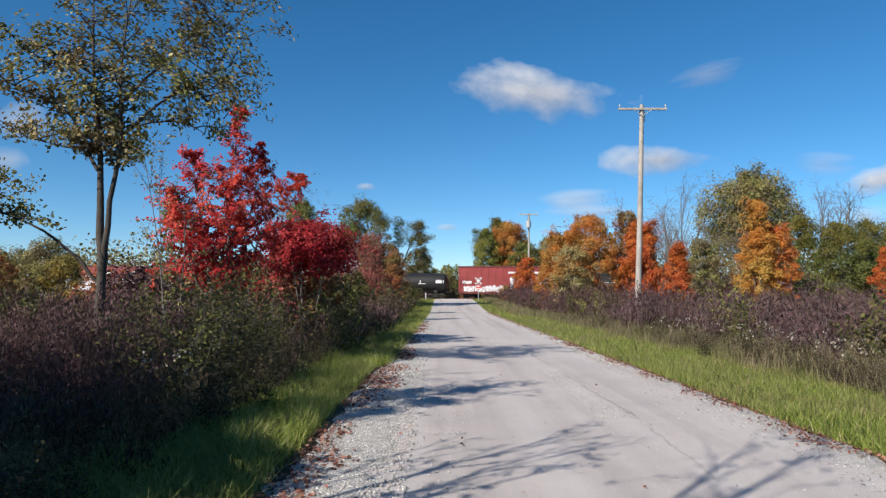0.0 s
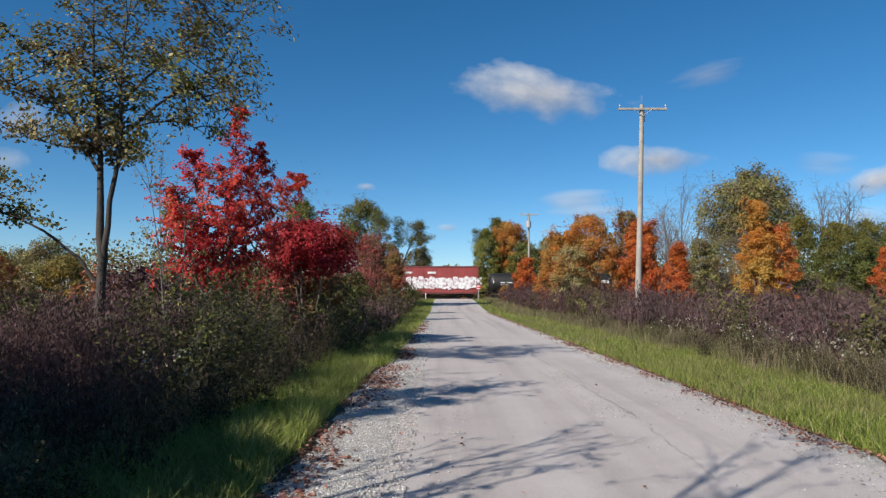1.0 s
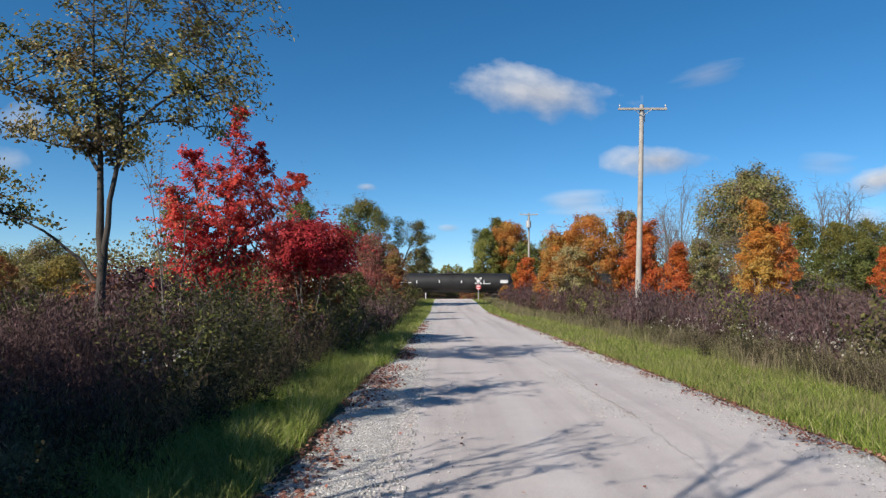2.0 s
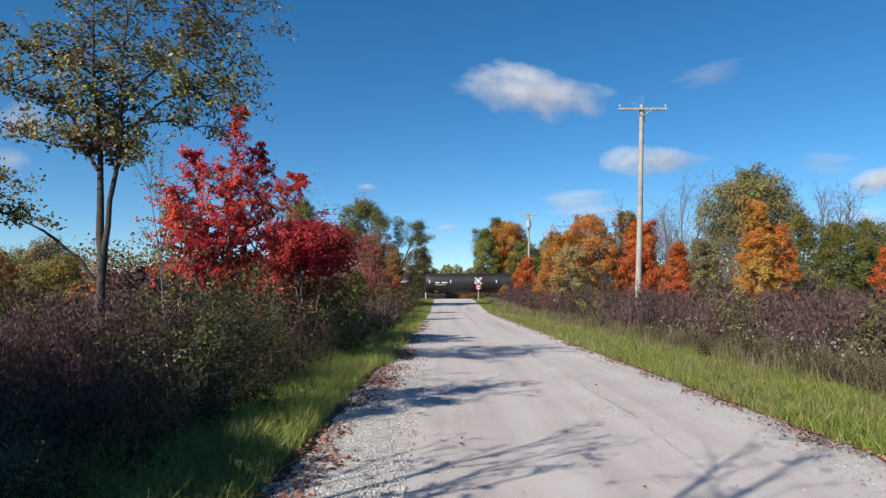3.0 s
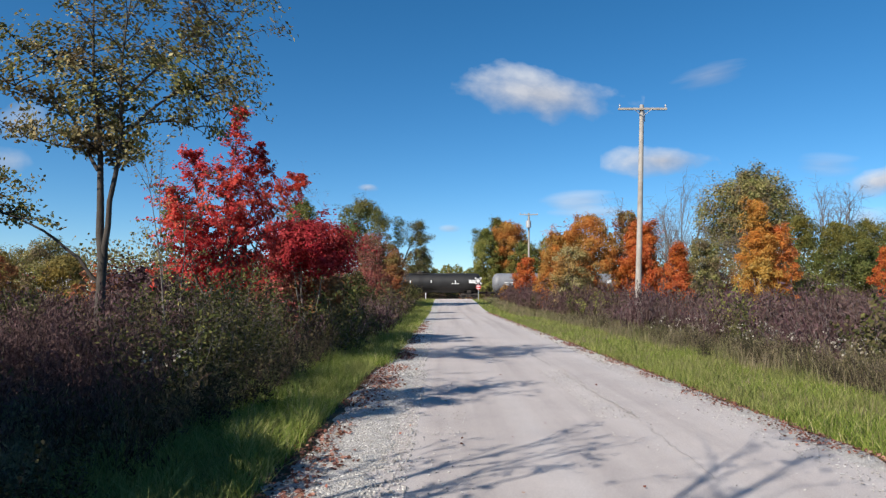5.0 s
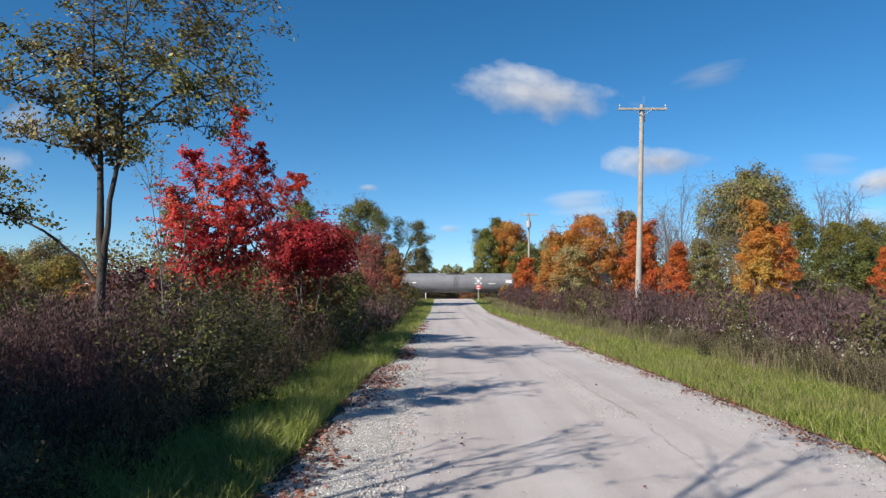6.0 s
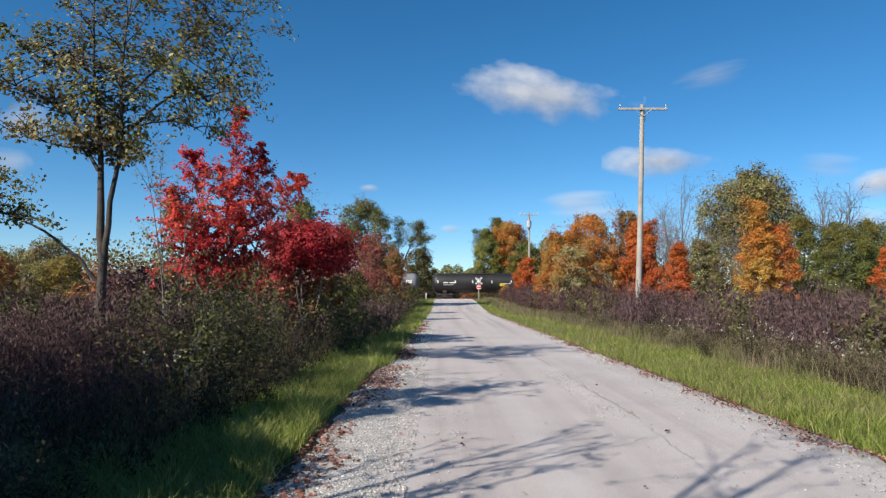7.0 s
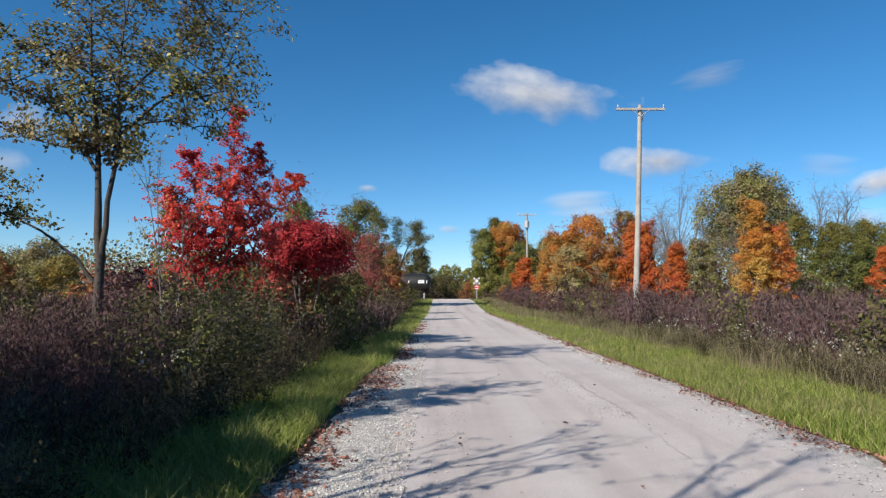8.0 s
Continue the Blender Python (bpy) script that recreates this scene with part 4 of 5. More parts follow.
far_purple = [shrub("dogwood_shrub", "purple-brown leafless-looking shrub thicket", LEAF_PURPLE, TWIG_PALE, 1.95, 1.25, 15, 850, 0.115, 100 + i, 0.009, group="purple shrubs", sub=3, wisp=True) for i in range(3)]
far_olive = [shrub("olive_shrub", "olive and tan shrub in the hedgerow", LEAF_BUSH, TWIG_GREY, 2.0, 1.2, 12, 800, 0.14, 110 + i, 0.008, group="olive shrubs", sub=3) for i in range(2)]
far_gold = [shrub("yellow_shrub", "yellow-green leafed shrub among purple thicket", LEAF_YGREEN, TWIG_GREY, 1.9, 0.9, 12, 900, 0.11, 115, 0.008, group="yellow shrubs", sub=3)]
first, distant = set(), []


def plant(kinds, x, y, size, r, lone=True):
    """One shrub as a thing of its own, or, far off, as a piece of the joined thicket."""
    ob = kinds[int(r.integers(0, len(kinds)))]
    m = pose(x, y, at(x, y), 0, 0, r.uniform(0, 360)) @ Matrix.Diagonal((size, size, size * r.uniform(0.9, 1.1), 1))
    if not lone:
        distant.append((ob, m))
    elif ob.name not in first:
        first.add(ob.name)
        ob.matrix_world = m
    else:
        copy_thing(ob, m)


r = np.random.default_rng(120)
y = 2.6
while y < 64:
    step = 0.85 + 0.03 * y
    x = -2.6 - 0.2 * r.random() - 0.016 * y
    k = 0
    while x > -0.74 * y - 2.5 and k < 9:
        px, py = x + r.normal() * 0.2, y + r.normal() * 0.25
        if y < 17:
            if k == 0:
                plant(near_weed, px, py, r.uniform(0.8, 1.2), r)
            elif 9.0 < y < 14.0 and -4.4 - 0.05 * (y - 9) < px:
                plant(near_olive, px, py, r.uniform(0.95, 1.18), r)
            else:
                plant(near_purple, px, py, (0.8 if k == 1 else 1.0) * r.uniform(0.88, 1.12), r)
        else:
            kinds = far_olive if r.random() < (0.65 if k < 2 else 0.35) else far_purple
            plant(kinds, px + 0.15, py, r.uniform(0.8, 1.05) * (0.95 if k == 0 else 1.0), r, y < 42)
        x -= step * r.uniform(0.8, 1.1)
        k += 1
    y += step
y = 13.0
while y < 90:
    step = 1.35 + 0.035 * y
    x = 8.8 + 0.5 * r.random() - 0.010 * y
    k = 0
    while x < 0.72 * y + 1.5 and k < 13:
        px, py = x + r.normal() * 0.3, y + r.normal() * 0.4
        u = r.random()
        if y < 40 and k == 0:
            for _ in range(2):
                plant(tan_weed, px - 0.5 - 1.0 * r.random(), py + r.normal() * 0.5, r.uniform(0.55, 0.9), r)
        kinds = far_gold if u < 0.05 and y > 20 else far_olive if u < 0.15 else far_purple
        if not (abs(px - 10.15) < 0.7 and abs(py - 34) < 0.7):
            plant(kinds, px, py, r.uniform(0.9, 1.2) * (0.85 if k == 0 else 1.0) * (1.25 if y > 45 else 1.0), r, y < 42 and k < 9)
        x += step * r.uniform(0.8, 1.15)
        k += 1
    y += step


# mixed weeds between the mown verge and the thicket
for y in np.arange(8.5, 40, 0.55):
    edge = 6.75 + 0.012 * y + r.normal() * 0.15
    for k in range(2 if y < 26 else 3):
        kinds = near_weed if r.random() < 0.62 else tan_weed
        plant(kinds, edge + 0.35 + 0.85 * k + r.normal() * 0.2, y + r.normal() * 0.2, r.uniform(0.5, 0.78) + 0.16 * k, r)
for x, py, size in ((-5.5, 10.6, 1.15), (-6.1, 10.9, 1.2), (-6.7, 10.8, 1.15), (-5.8, 11.4, 1.2), (-7.4, 11.2, 1.15)):
    plant(near_purple, x, py, size, r)
for x, py, size in ((-3.9, 6.0, 0.85), (-3.5, 5.4, 0.75), (-3.3, 4.9, 0.7), (-4.2, 6.7, 0.9), (-3.1, 11.6, 0.75), (-2.9, 12.6, 0.7), (-3.5, 10.9, 0.8), (-3.4, 9.2, 0.75), (-3.7, 13.6, 0.8), (-3.2, 15.2, 0.8)):
    plant(tan_weed, x, py, size, r)
for x, py, size in ((9.2, 30.3, 1.15), (9.9, 31.6, 1.25), (8.7, 28.4, 0.95), (10.7, 32.2, 1.25), (9.5, 32.6, 1.2)):
    plant(far_purple, x, py, size, r)
for y in np.arange(36, 94, 2.4):
    plant(far_olive, -4.1 + r.normal() * 0.25, y, r.uniform(1.0, 1.35), r, False)
for y in np.arange(46, 92, 2.2):
    plant(far_purple, 8.9 + r.normal() * 0.3, y, r.uniform(1.1, 1.35), r, False)
    plant(far_purple if r.random() < 0.8 else far_gold, 10.6 + r.normal() * 0.4, y + 1.0, r.uniform(1.3, 1.6), r, False)
    plant(far_purple, 12.8 + r.normal() * 0.5, y + 0.5, r.uniform(1.3, 1.6), r, False)
for x in np.arange(-17, -8, 1.25):
    plant(far_purple, x, 24.5 + r.normal() * 0.8, r.uniform(1.15, 1.35), r)
for x in np.arange(-46, 52, 1.7):
    plant(far_olive if r.random() < 0.5 else far_purple, x + r.normal() * 0.3, 108.5 + r.normal() * 1.2 + 10 * (-2.5 < x < 5.5), r.uniform(0.9, 1.3), r, False)


def arrays(me):
    v = np.empty(len(me.vertices) * 3, np.float32)
    me.vertices.foreach_get("co", v)
    q = np.empty(len(me.loops), np.int32)
    me.loops.foreach_get("vertex_index", q)
    return v.reshape(-1, 3), q.reshape(-1, 4)


for mat, nm in ((LEAF_PURPLE, "purple-brown"), (LEAF_BUSH, "olive-green"), (LEAF_YGREEN, "yellow-green")):
    pieces = []
    for ob, m in distant:
        for c in ob.children:
            if ob.children[1].data.materials[0] == mat or ob.children[0].data.materials[0] == mat:
                v, q = arrays(c.data)
                if c.name.startswith("foliage"):
                    q = q[::2]
                    used, q = np.unique(q, return_inverse=True)
                    v, q = v[used], q.reshape(-1, 4)
                else:
                    continue
                mm = np.array(m)
                pieces.append((v @ mm[:3, :3].T + mm[:3, 3], q))
    if pieces:
        tagged(part("far_thicket", sheet("far_thicket", *joined(pieces)), mat, None), "distant " + nm + " thicket along the road", "thicket", kind="stuff")


# ---- grass, weeds, litter, pebbles ----
def blades(rng, x, y, high, wide, lean=0.35, plain=False):
    """Grass blades of two bent quads each."""
    n = len(x)
    z = land(x, y)
    a = rng.uniform(0, 6.28, n)
    w = np.stack([np.cos(a), np.sin(a), 0 * a], 1) * (wide * rng.uniform(0.6, 1.2, n))[:, None] * 0.5
    d = rng.normal(size=(n, 2)) * lean
    h = high * rng.uniform(0.45, 1.1, n)
    p0 = np.stack([x, y, z - 0.01], 1)
    p1 = p0 + np.stack([d[:, 0] * h * 0.35, d[:, 1] * h * 0.35, h * 0.6], 1)
    p2 = p0 + np.stack([d[:, 0] * h, d[:, 1] * h, h], 1)
    if plain:
        return np.stack([p0 - w, p0 + w, p2 + w * 0.25, p2 - w * 0.25], 1).reshape(-1, 3), np.arange(4 * n).reshape(-1, 4)
    v = np.stack([p0 - w, p0 + w, p1 + w * 0.8, p1 - w * 0.8, p2 + w * 0.15, p2 - w * 0.15], 1).reshape(-1, 3)
    b = np.arange(n)[:, None] * 6
    return v, np.concatenate([b + [0, 1, 2, 3], b + [3, 2, 4, 5]])


def strip(rng, n, x0, x1, y0, y1, power=1.0):
    return x0 + (x1 - x0) * rng.random(n), y0 + (y1 - y0) * rng.random(n) ** power


rng = np.random.default_rng(130)
turf = []
for n, x0, x1, y0, y1, p, h, w in ((24000, -3.1, -1.5, 3.0, 16, 1.3, 0.26, 0.009), (12000, -3.3, -1.2, 15, 45, 1.3, 0.25, 0.02), (7000, -3.6, -1.2, 42, 95, 1.0, 0.24, 0.045),
                                   (32000, 4.30, 7.0, 5, 18, 1.2, 0.16, 0.010), (17000, 4.2, 7.3, 17, 45, 1.3, 0.17, 0.022), (6000, 4.2, 6.6, 42, 96, 1.0, 0.18, 0.045)):
    gx, gy = strip(rng, n, x0, x1, y0, y1, p)
    lump = 0.7 + 0.5 * np.sin(gx * 3.1 + gy * 0.7) * np.sin(gy * 1.9 + gx) + 0.45 * np.sin(gx * 7.3 - gy * 4.1) * np.sin(gy * 6.7 + gx * 3.3)
    turf.append(blades(rng, gx, gy, h * np.maximum(0.35, 0.75 + 0.55 * lump), w, 0.55, plain=y0 > 14))
tagged(part("grass", sheet("grass", *joined(turf)), GRASS, None), "long bright green roadside grass", "grass", kind="stuff")
straw = []
for n, x0, x1, y0, y1, p, h, w in ((9000, 6.4, 10.2, 8, 24, 1.1, 0.62, 0.009), (9000, 6.6, 10.4, 22, 50, 1.2, 0.65, 0.02), (7000, 5.6, 10, 46, 95, 1.0, 0.6, 0.045), (9000, 4.5, 7.2, 7, 45, 1.3, 0.24, 0.012),
                                   (3500, -4.2, -2.7, 3, 16, 1.2, 0.6, 0.009), (3500, -4.4, -3.0, 15, 50, 1.2, 0.7, 0.02), (4500, 10, 34, 12, 60, 1.0, 0.9, 0.02), (4000, -14, -4, 4, 40, 1.0, 0.8, 0.014)):
    gx, gy = strip(rng, n, x0, x1, y0, y1, p)
    straw.append(blades(rng, gx, gy, h * rng.uniform(0.5, 1.1, n), w, 0.28, y0 > 9))
tagged(part("dry_weeds", sheet("dry_weeds", *joined(straw)), DRY, None), "tan and olive dry weeds and tall grasses", "weeds", kind="stuff")
heads = []
for n, x0, x1, y0, y1, h in ((110, 7.4, 9.8, 9, 24, 0.85), (14, -3.9, -3.1, 8, 12, 0.8), (60, 9.6, 11.2, 11.6, 14.5, 1.4)):
    gx, gy = strip(rng, n, x0, x1, y0, y1)
    hz = land(gx, gy) + h * rng.uniform(0.6, 1.15, n)
    c = np.repeat(np.stack([gx, gy, hz], 1), 7, 0)
    heads.append(leaves_at(rng, c + rng.normal(size=c.shape) * 0.035, 0.045, 0.8))
    heads.append(tube(np.array([[gx[0], gy[0], 0], [gx[0], gy[0], 0.01]]), [0.001, 0.001], 4))
tagged(part("seed_heads", sheet("seed_heads", *joined(heads)), FLUFF, None), "pale fluffy seed heads on faded weeds", "seed heads", kind="stuff")
lit = []
for n, x0, x1, y0, y1, p, s in ((4600, -1.85, -1.05, 3, 18, 1.2, 0.05), (3000, -1.7, -0.85, 15, 40, 1, 0.075), (1600, -1.35, -0.8, 9, 19, 1.0, 0.05), (4200, 4.0, 4.45, 5, 22, 1.2, 0.038), (2600, 4.0, 4.5, 20, 60, 1.1, 0.06), (34, -1.0, 4, 4, 22, 1.2, 0.045)):
    gx, gy = strip(rng, n, x0, x1, y0, y1, p)
    gx = gx + rng.normal(size=n) * 0.07 + 0.10 * np.sin(gy * 2.3) + 0.06 * np.sin(gy * 5.1)
    patchy = (np.sin(gy * 1.1 + 0.6) + 0.6 * np.sin(gy * 2.7) + rng.normal(size=n) * 0.6 > -0.35) | (gx > 3)
    gx, gy, n = gx[patchy], gy[patchy], int(patchy.sum())
    z = np.maximum(land(gx, gy), np.where((gx > -1.3) & (gx < 4.2), 0.032, -1)) + 0.012 + 0.03 * rng.random(n) * ((gx < -1.2) | (gx > 4.1))
    lit.append(leaves_at(rng, np.stack([gx, gy, z], 1), s, 0.75, 0.8))
tagged(part("leaf_litter", sheet("leaf_litter", *joined(lit)), LITTER, None), "fallen red and brown leaves along the verge", "fallen leaves", kind="stuff")
peb_v = np.array([(1, 0, 0), (-1, 0, 0), (0, 1, 0), (0, -1, 0), (0, 0, 1), (0, 0, -1)], float)
peb_f = np.array([(0, 2, 4), (2, 1, 4), (1, 3, 4), (3, 0, 4), (2, 0, 5), (1, 2, 5), (3, 1, 5), (0, 3, 5)])
pv, pf, o = [], [], 0
for n, x0, x1, y0, y1, p, s in ((7500, -1.35, -0.3, 3.6, 14, 1.4, 0.011), (500, -0.4, 0.3, 3.6, 12, 1.4, 0.009), (1300, 3.45, 4.15, 5, 16, 1.2, 0.009), (380, 1.9, 4.0, 4.5, 14, 1.3, 0.008), (700, 2.0, 2.55, 8.5, 14, 1.0, 0.009), (1500, -1.3, -0.4, 13, 30, 1.2, 0.02), (1200, 3.7, 4.2, 15, 40, 1.2, 0.02)):
    gx, gy = strip(rng, n, x0, x1, y0, y1, p)
    for k in range(n):
        sc = s * rng.uniform(0.5, 1.5) * np.array([rng.uniform(0.7, 1.3), rng.uniform(0.7, 1.3), 0.6])
        a = rng.uniform(0, 6.28)
        q = peb_v * sc * rng.uniform(0.75, 1.2, (6, 1))
        pv.append(np.stack([q[:, 0] * math.cos(a) - q[:, 1] * math.sin(a) + gx[k], q[:, 0] * math.sin(a) + q[:, 1] * math.cos(a) + gy[k], q[:, 2] + 0.03], 1))
        pf.append(peb_f + o)
        o += 6
tagged(part("pebbles", sheet("pebbles", np.concatenate(pv), np.concatenate(pf)), STONE, None), "loose pale limestone pebbles on the road edge", "pebbles", kind="stuff")
# sealed cracks in the road
for pts, w in (([(2.35, 18.2), (2.40, 16.6), (2.42, 14.9)], 0.07), ([(2.44, 13.6), (2.45, 12.2), (2.47, 10.5), (2.53, 8.6)], 0.05), ([(2.47, 8.2), (2.45, 7.4), (2.42, 6.9), (2.36, 5.8)], 0.012)):
    pts = smoothed([(a, b, 0.0) for a, b in pts], 26, 5, 0.02)
    d = np.random.default_rng(6).uniform(0.3, 1.0, 26)[:, None] * np.array([[w / 2, 0, 0]])
    v = np.concatenate([pts - d, pts + d]) * (1, 1, 0) + (0, 0, 0.0245)
    i = np.arange(25)
    tagged(part("road_crack", sheet("road_crack", v, np.stack([i, i + 26, i + 27, i + 1], 1)), CRACK, None), "thin dark crack in the pale road surface", "road crack", kind="structure")


# ---- the train ----
def bogie(car, x):
    """A truck: two side frames, a bolster and two wheelsets that turn."""
    bm = bmesh.new()
    for s in (-1, 1):
        for x0, z0, x1, z1, h in ((-1.2, 0.52, -0.35, 0.62, 0.16), (0.35, 0.62, 1.2, 0.52, 0.16), (-0.5, 0.32, 0.5, 0.32, 0.14), (-0.5, 0.68, 0.5, 0.68, 0.14)):
            rod(bm, (x0, s * 1.0, z0), (x1, s * 1.0, z1), h * 0.6, 6)
        for k in (-0.28, 0, 0.28):
            rod(bm, (k, s * 1.0, 0.36), (k, s * 1.0, 0.66), 0.09, 8)
    box(bm, -0.2, -1.1, 0.5, 0.2, 1.1, 0.85)
    b = part("truck", bm, STEEL_DARK, car)
    b.location = (x, 0, 0)
    for k in (-0.89, 0.89):
        bm = bmesh.new()
        rod(bm, (0, -0.95, 0), (0, 0.95, 0), 0.08, 8)
        for s in (-1, 1):
            rod(bm, (0, s * 0.68, 0), (0, s * 0.82, 0), 0.44, 18)
            rod(bm, (0, s * 0.83, 0), (0, s * 0.86, 0), 0.30, 12)
            box(bm, -0.32, s * 0.84 - 0.03, -0.05, 0.32, s * 0.84 + 0.03, 0.05)
        w = part("wheelset", bm, STEEL_DARK, b)
        w.location = (k, 0, 0.44)
        WHEELS.append((w, k))
    return b


def coupler(car, x, s):
    bm = bmesh.new()
    box(bm, min(x, x + s * 0.75), -0.09, 0.78, max(x, x + s * 0.75), 0.09, 0.98)
    box(bm, min(x + s * 0.6, x + s * 0.9), -0.16, 0.72, max(x + s * 0.6, x + s * 0.9), 0.16, 1.04)
    part("coupler", bm, STEEL_DARK, car)


def ladder(car, x, y, z0, z1, mat, name="ladder"):
    bm = bmesh.new()
    for s in (-0.22, 0.22):
        rod(bm, (x + s, y, z0), (x + s, y, z1), 0.02, 5)
    k = z0 + 0.1
    while k < z1:
        rod(bm, (x - 0.22, y, k), (x + 0.22, y, k), 0.014, 5)
        k += 0.38
    part(name, bm, mat, car)


def paint_patch(car, x0, x1, z0, z1, y, seed, mat=None, count=14):
    """Sprayed shapes side by side, like letters that cannot be read."""
    rng = np.random.default_rng(seed)
    step = (x1 - x0) / count
    for k in range(count):
        bm = bmesh.new()
        cx, cz = x0 + (k + 0.5) * step, (z0 + z1) / 2 + rng.normal() * 0.06
        hw, hh = step * rng.uniform(0.50, 0.72), (z1 - z0) / 2 * rng.uniform(0.85, 1.05)
        n = 14
        ring = [bm.verts.new((cx + hw * math.cos(a) * (abs(math.cos(a)) ** -0.5 if abs(math.cos(a)) > 0.2 else 1) * rng.uniform(0.7, 1.05),
                              y - 0.0004 * k, cz + hh * math.copysign(abs(math.sin(a)) ** 0.5, math.sin(a)) * rng.uniform(0.85, 1.0)))
                for a in (i * 2 * math.pi / n for i in range(n))]
        bm.faces.new(ring)
        part("graffiti_letter", bm, mat or GRAFFITI, car, "sprayed graffiti shape")


def boxcar(length, seed, low_left=True):
    """A ribbed boxcar; its sprayed band runs low or high along its left half."""
    car = new("boxcar")
    h0, h1, w, L = 0.80, 4.90, 1.5, length / 2
    bm = bmesh.new()
    box(bm, -L, -w, h0 + 0.15, L, w, h1 - 0.12)
    body = part("body", bm, RUST_RED, car)
    bm = bmesh.new()
    box(bm, -0.06, -0.05, h0 + 0.2, 0.06, 0.05, h1 - 0.2)
    rib = bpy.data.meshes.new("side_rib")
    bm.to_mesh(rib)
    bm.free()
    for k in range(int(length / 1.05) + 1):
        x = -L + 0.06 + k * (length - 0.12) / int(length / 1.05)
        if abs(x - 0.6) > 1.75:
            for s in (-1, 1):
                part("side_rib", rib, RUST_RED, car).location = (x, s * w, 0)
    bm = bmesh.new()
    for s in (-1, 1):
        v = [(-L - 0.02, s * 1.56, h1 - 0.16), (L + 0.02, s * 1.56, h1 - 0.16), (L + 0.02, 0, h1 + 0.06), (-L - 0.02, 0, h1 + 0.06)]
        bm.faces.new([bm.verts.new(p) for p in v])
    box(bm, -L - 0.02, -1.56, h1 - 0.2, L + 0.02, 1.56, h1 - 0.10)
    part("roof", bm, RUST_DARK, car)
    for s in (-1, 1):
        for dx in (-0.95, 0.95):
            bm = bmesh.new()
            box(bm, 0.6 + dx - 0.92, s * 1.56 - 0.035, h0 + 0.25, 0.6 + dx + 0.92, s * 1.56 + 0.035, h1 - 0.3)
            for z in np.linspace(h0 + 0.7, h1 - 0.8, 5):
                box(bm, 0.6 + dx - 0.85, s * 1.575 - 0.04, z - 0.04, 0.6 + dx + 0.85, s * 1.575 + 0.04, z + 0.04)
            door = part("door", bm, RUST_RED, car)
            bm = bmesh.new()
            rod(bm, (0.6 + dx + 0.5 * s, s * 1.63, h0 + 0.3), (0.6 + dx + 0.5 * s, s * 1.63, h1 - 0.4), 0.025, 6)
            part("lock_rod", bm, STEEL_DARK, door)
        bm = bmesh.new()
        box(bm, -L, s * 1.5 - 0.06, h0 - 0.05, L, s * 1.5 + 0.06, h0 + 0.22)
        part("side_sill", bm, RUST_DARK, car)
    bm = bmesh.new()
    box(bm, -L - 0.2, -0.3, 0.7, L + 0.2, 0.3, 0.98)
    part("centre_sill", bm, STEEL_DARK, car)
    ladder(car, -L + 0.4, -1.6, 0.7, 3.0, RUST_DARK)
    ladder(car, L - 0.4, -1.6, 0.7, 4.7, RUST_DARK)
    for dx, nm in ((-3.3, 1.1), (0.1, 1.25)):
        bm = bmesh.new()
        box(bm, dx + 0.6 + 0.9, -1.605, 3.75, dx + 0.6 + 0.9 + nm, -1.60, 4.05)
        part("stencil_bar", bm, WHITE, car, "pale stencilled panel")
    paint_patch(car, -L + 0.7, -1.5, 1.0, 2.0 if low_left else 3.7, -1.575, seed, count=13)
    paint_patch(car, -L + 0.5, -L + 1.9, 2.2, 2.7, -1.577, seed + 1, count=3)
    paint_patch(car, -1.6, L - 0.4, 1.3, 3.35, -1.645, seed + 2, count=12)
    paint_patch(car, 1.8, L - 0.9, 1.5, 3.1, -1.66, seed + 3, count=9)
    for s in (-1, 1):
        bogie(car, s * (L - 2.0))
        coupler(car, s * L, s)
    return car


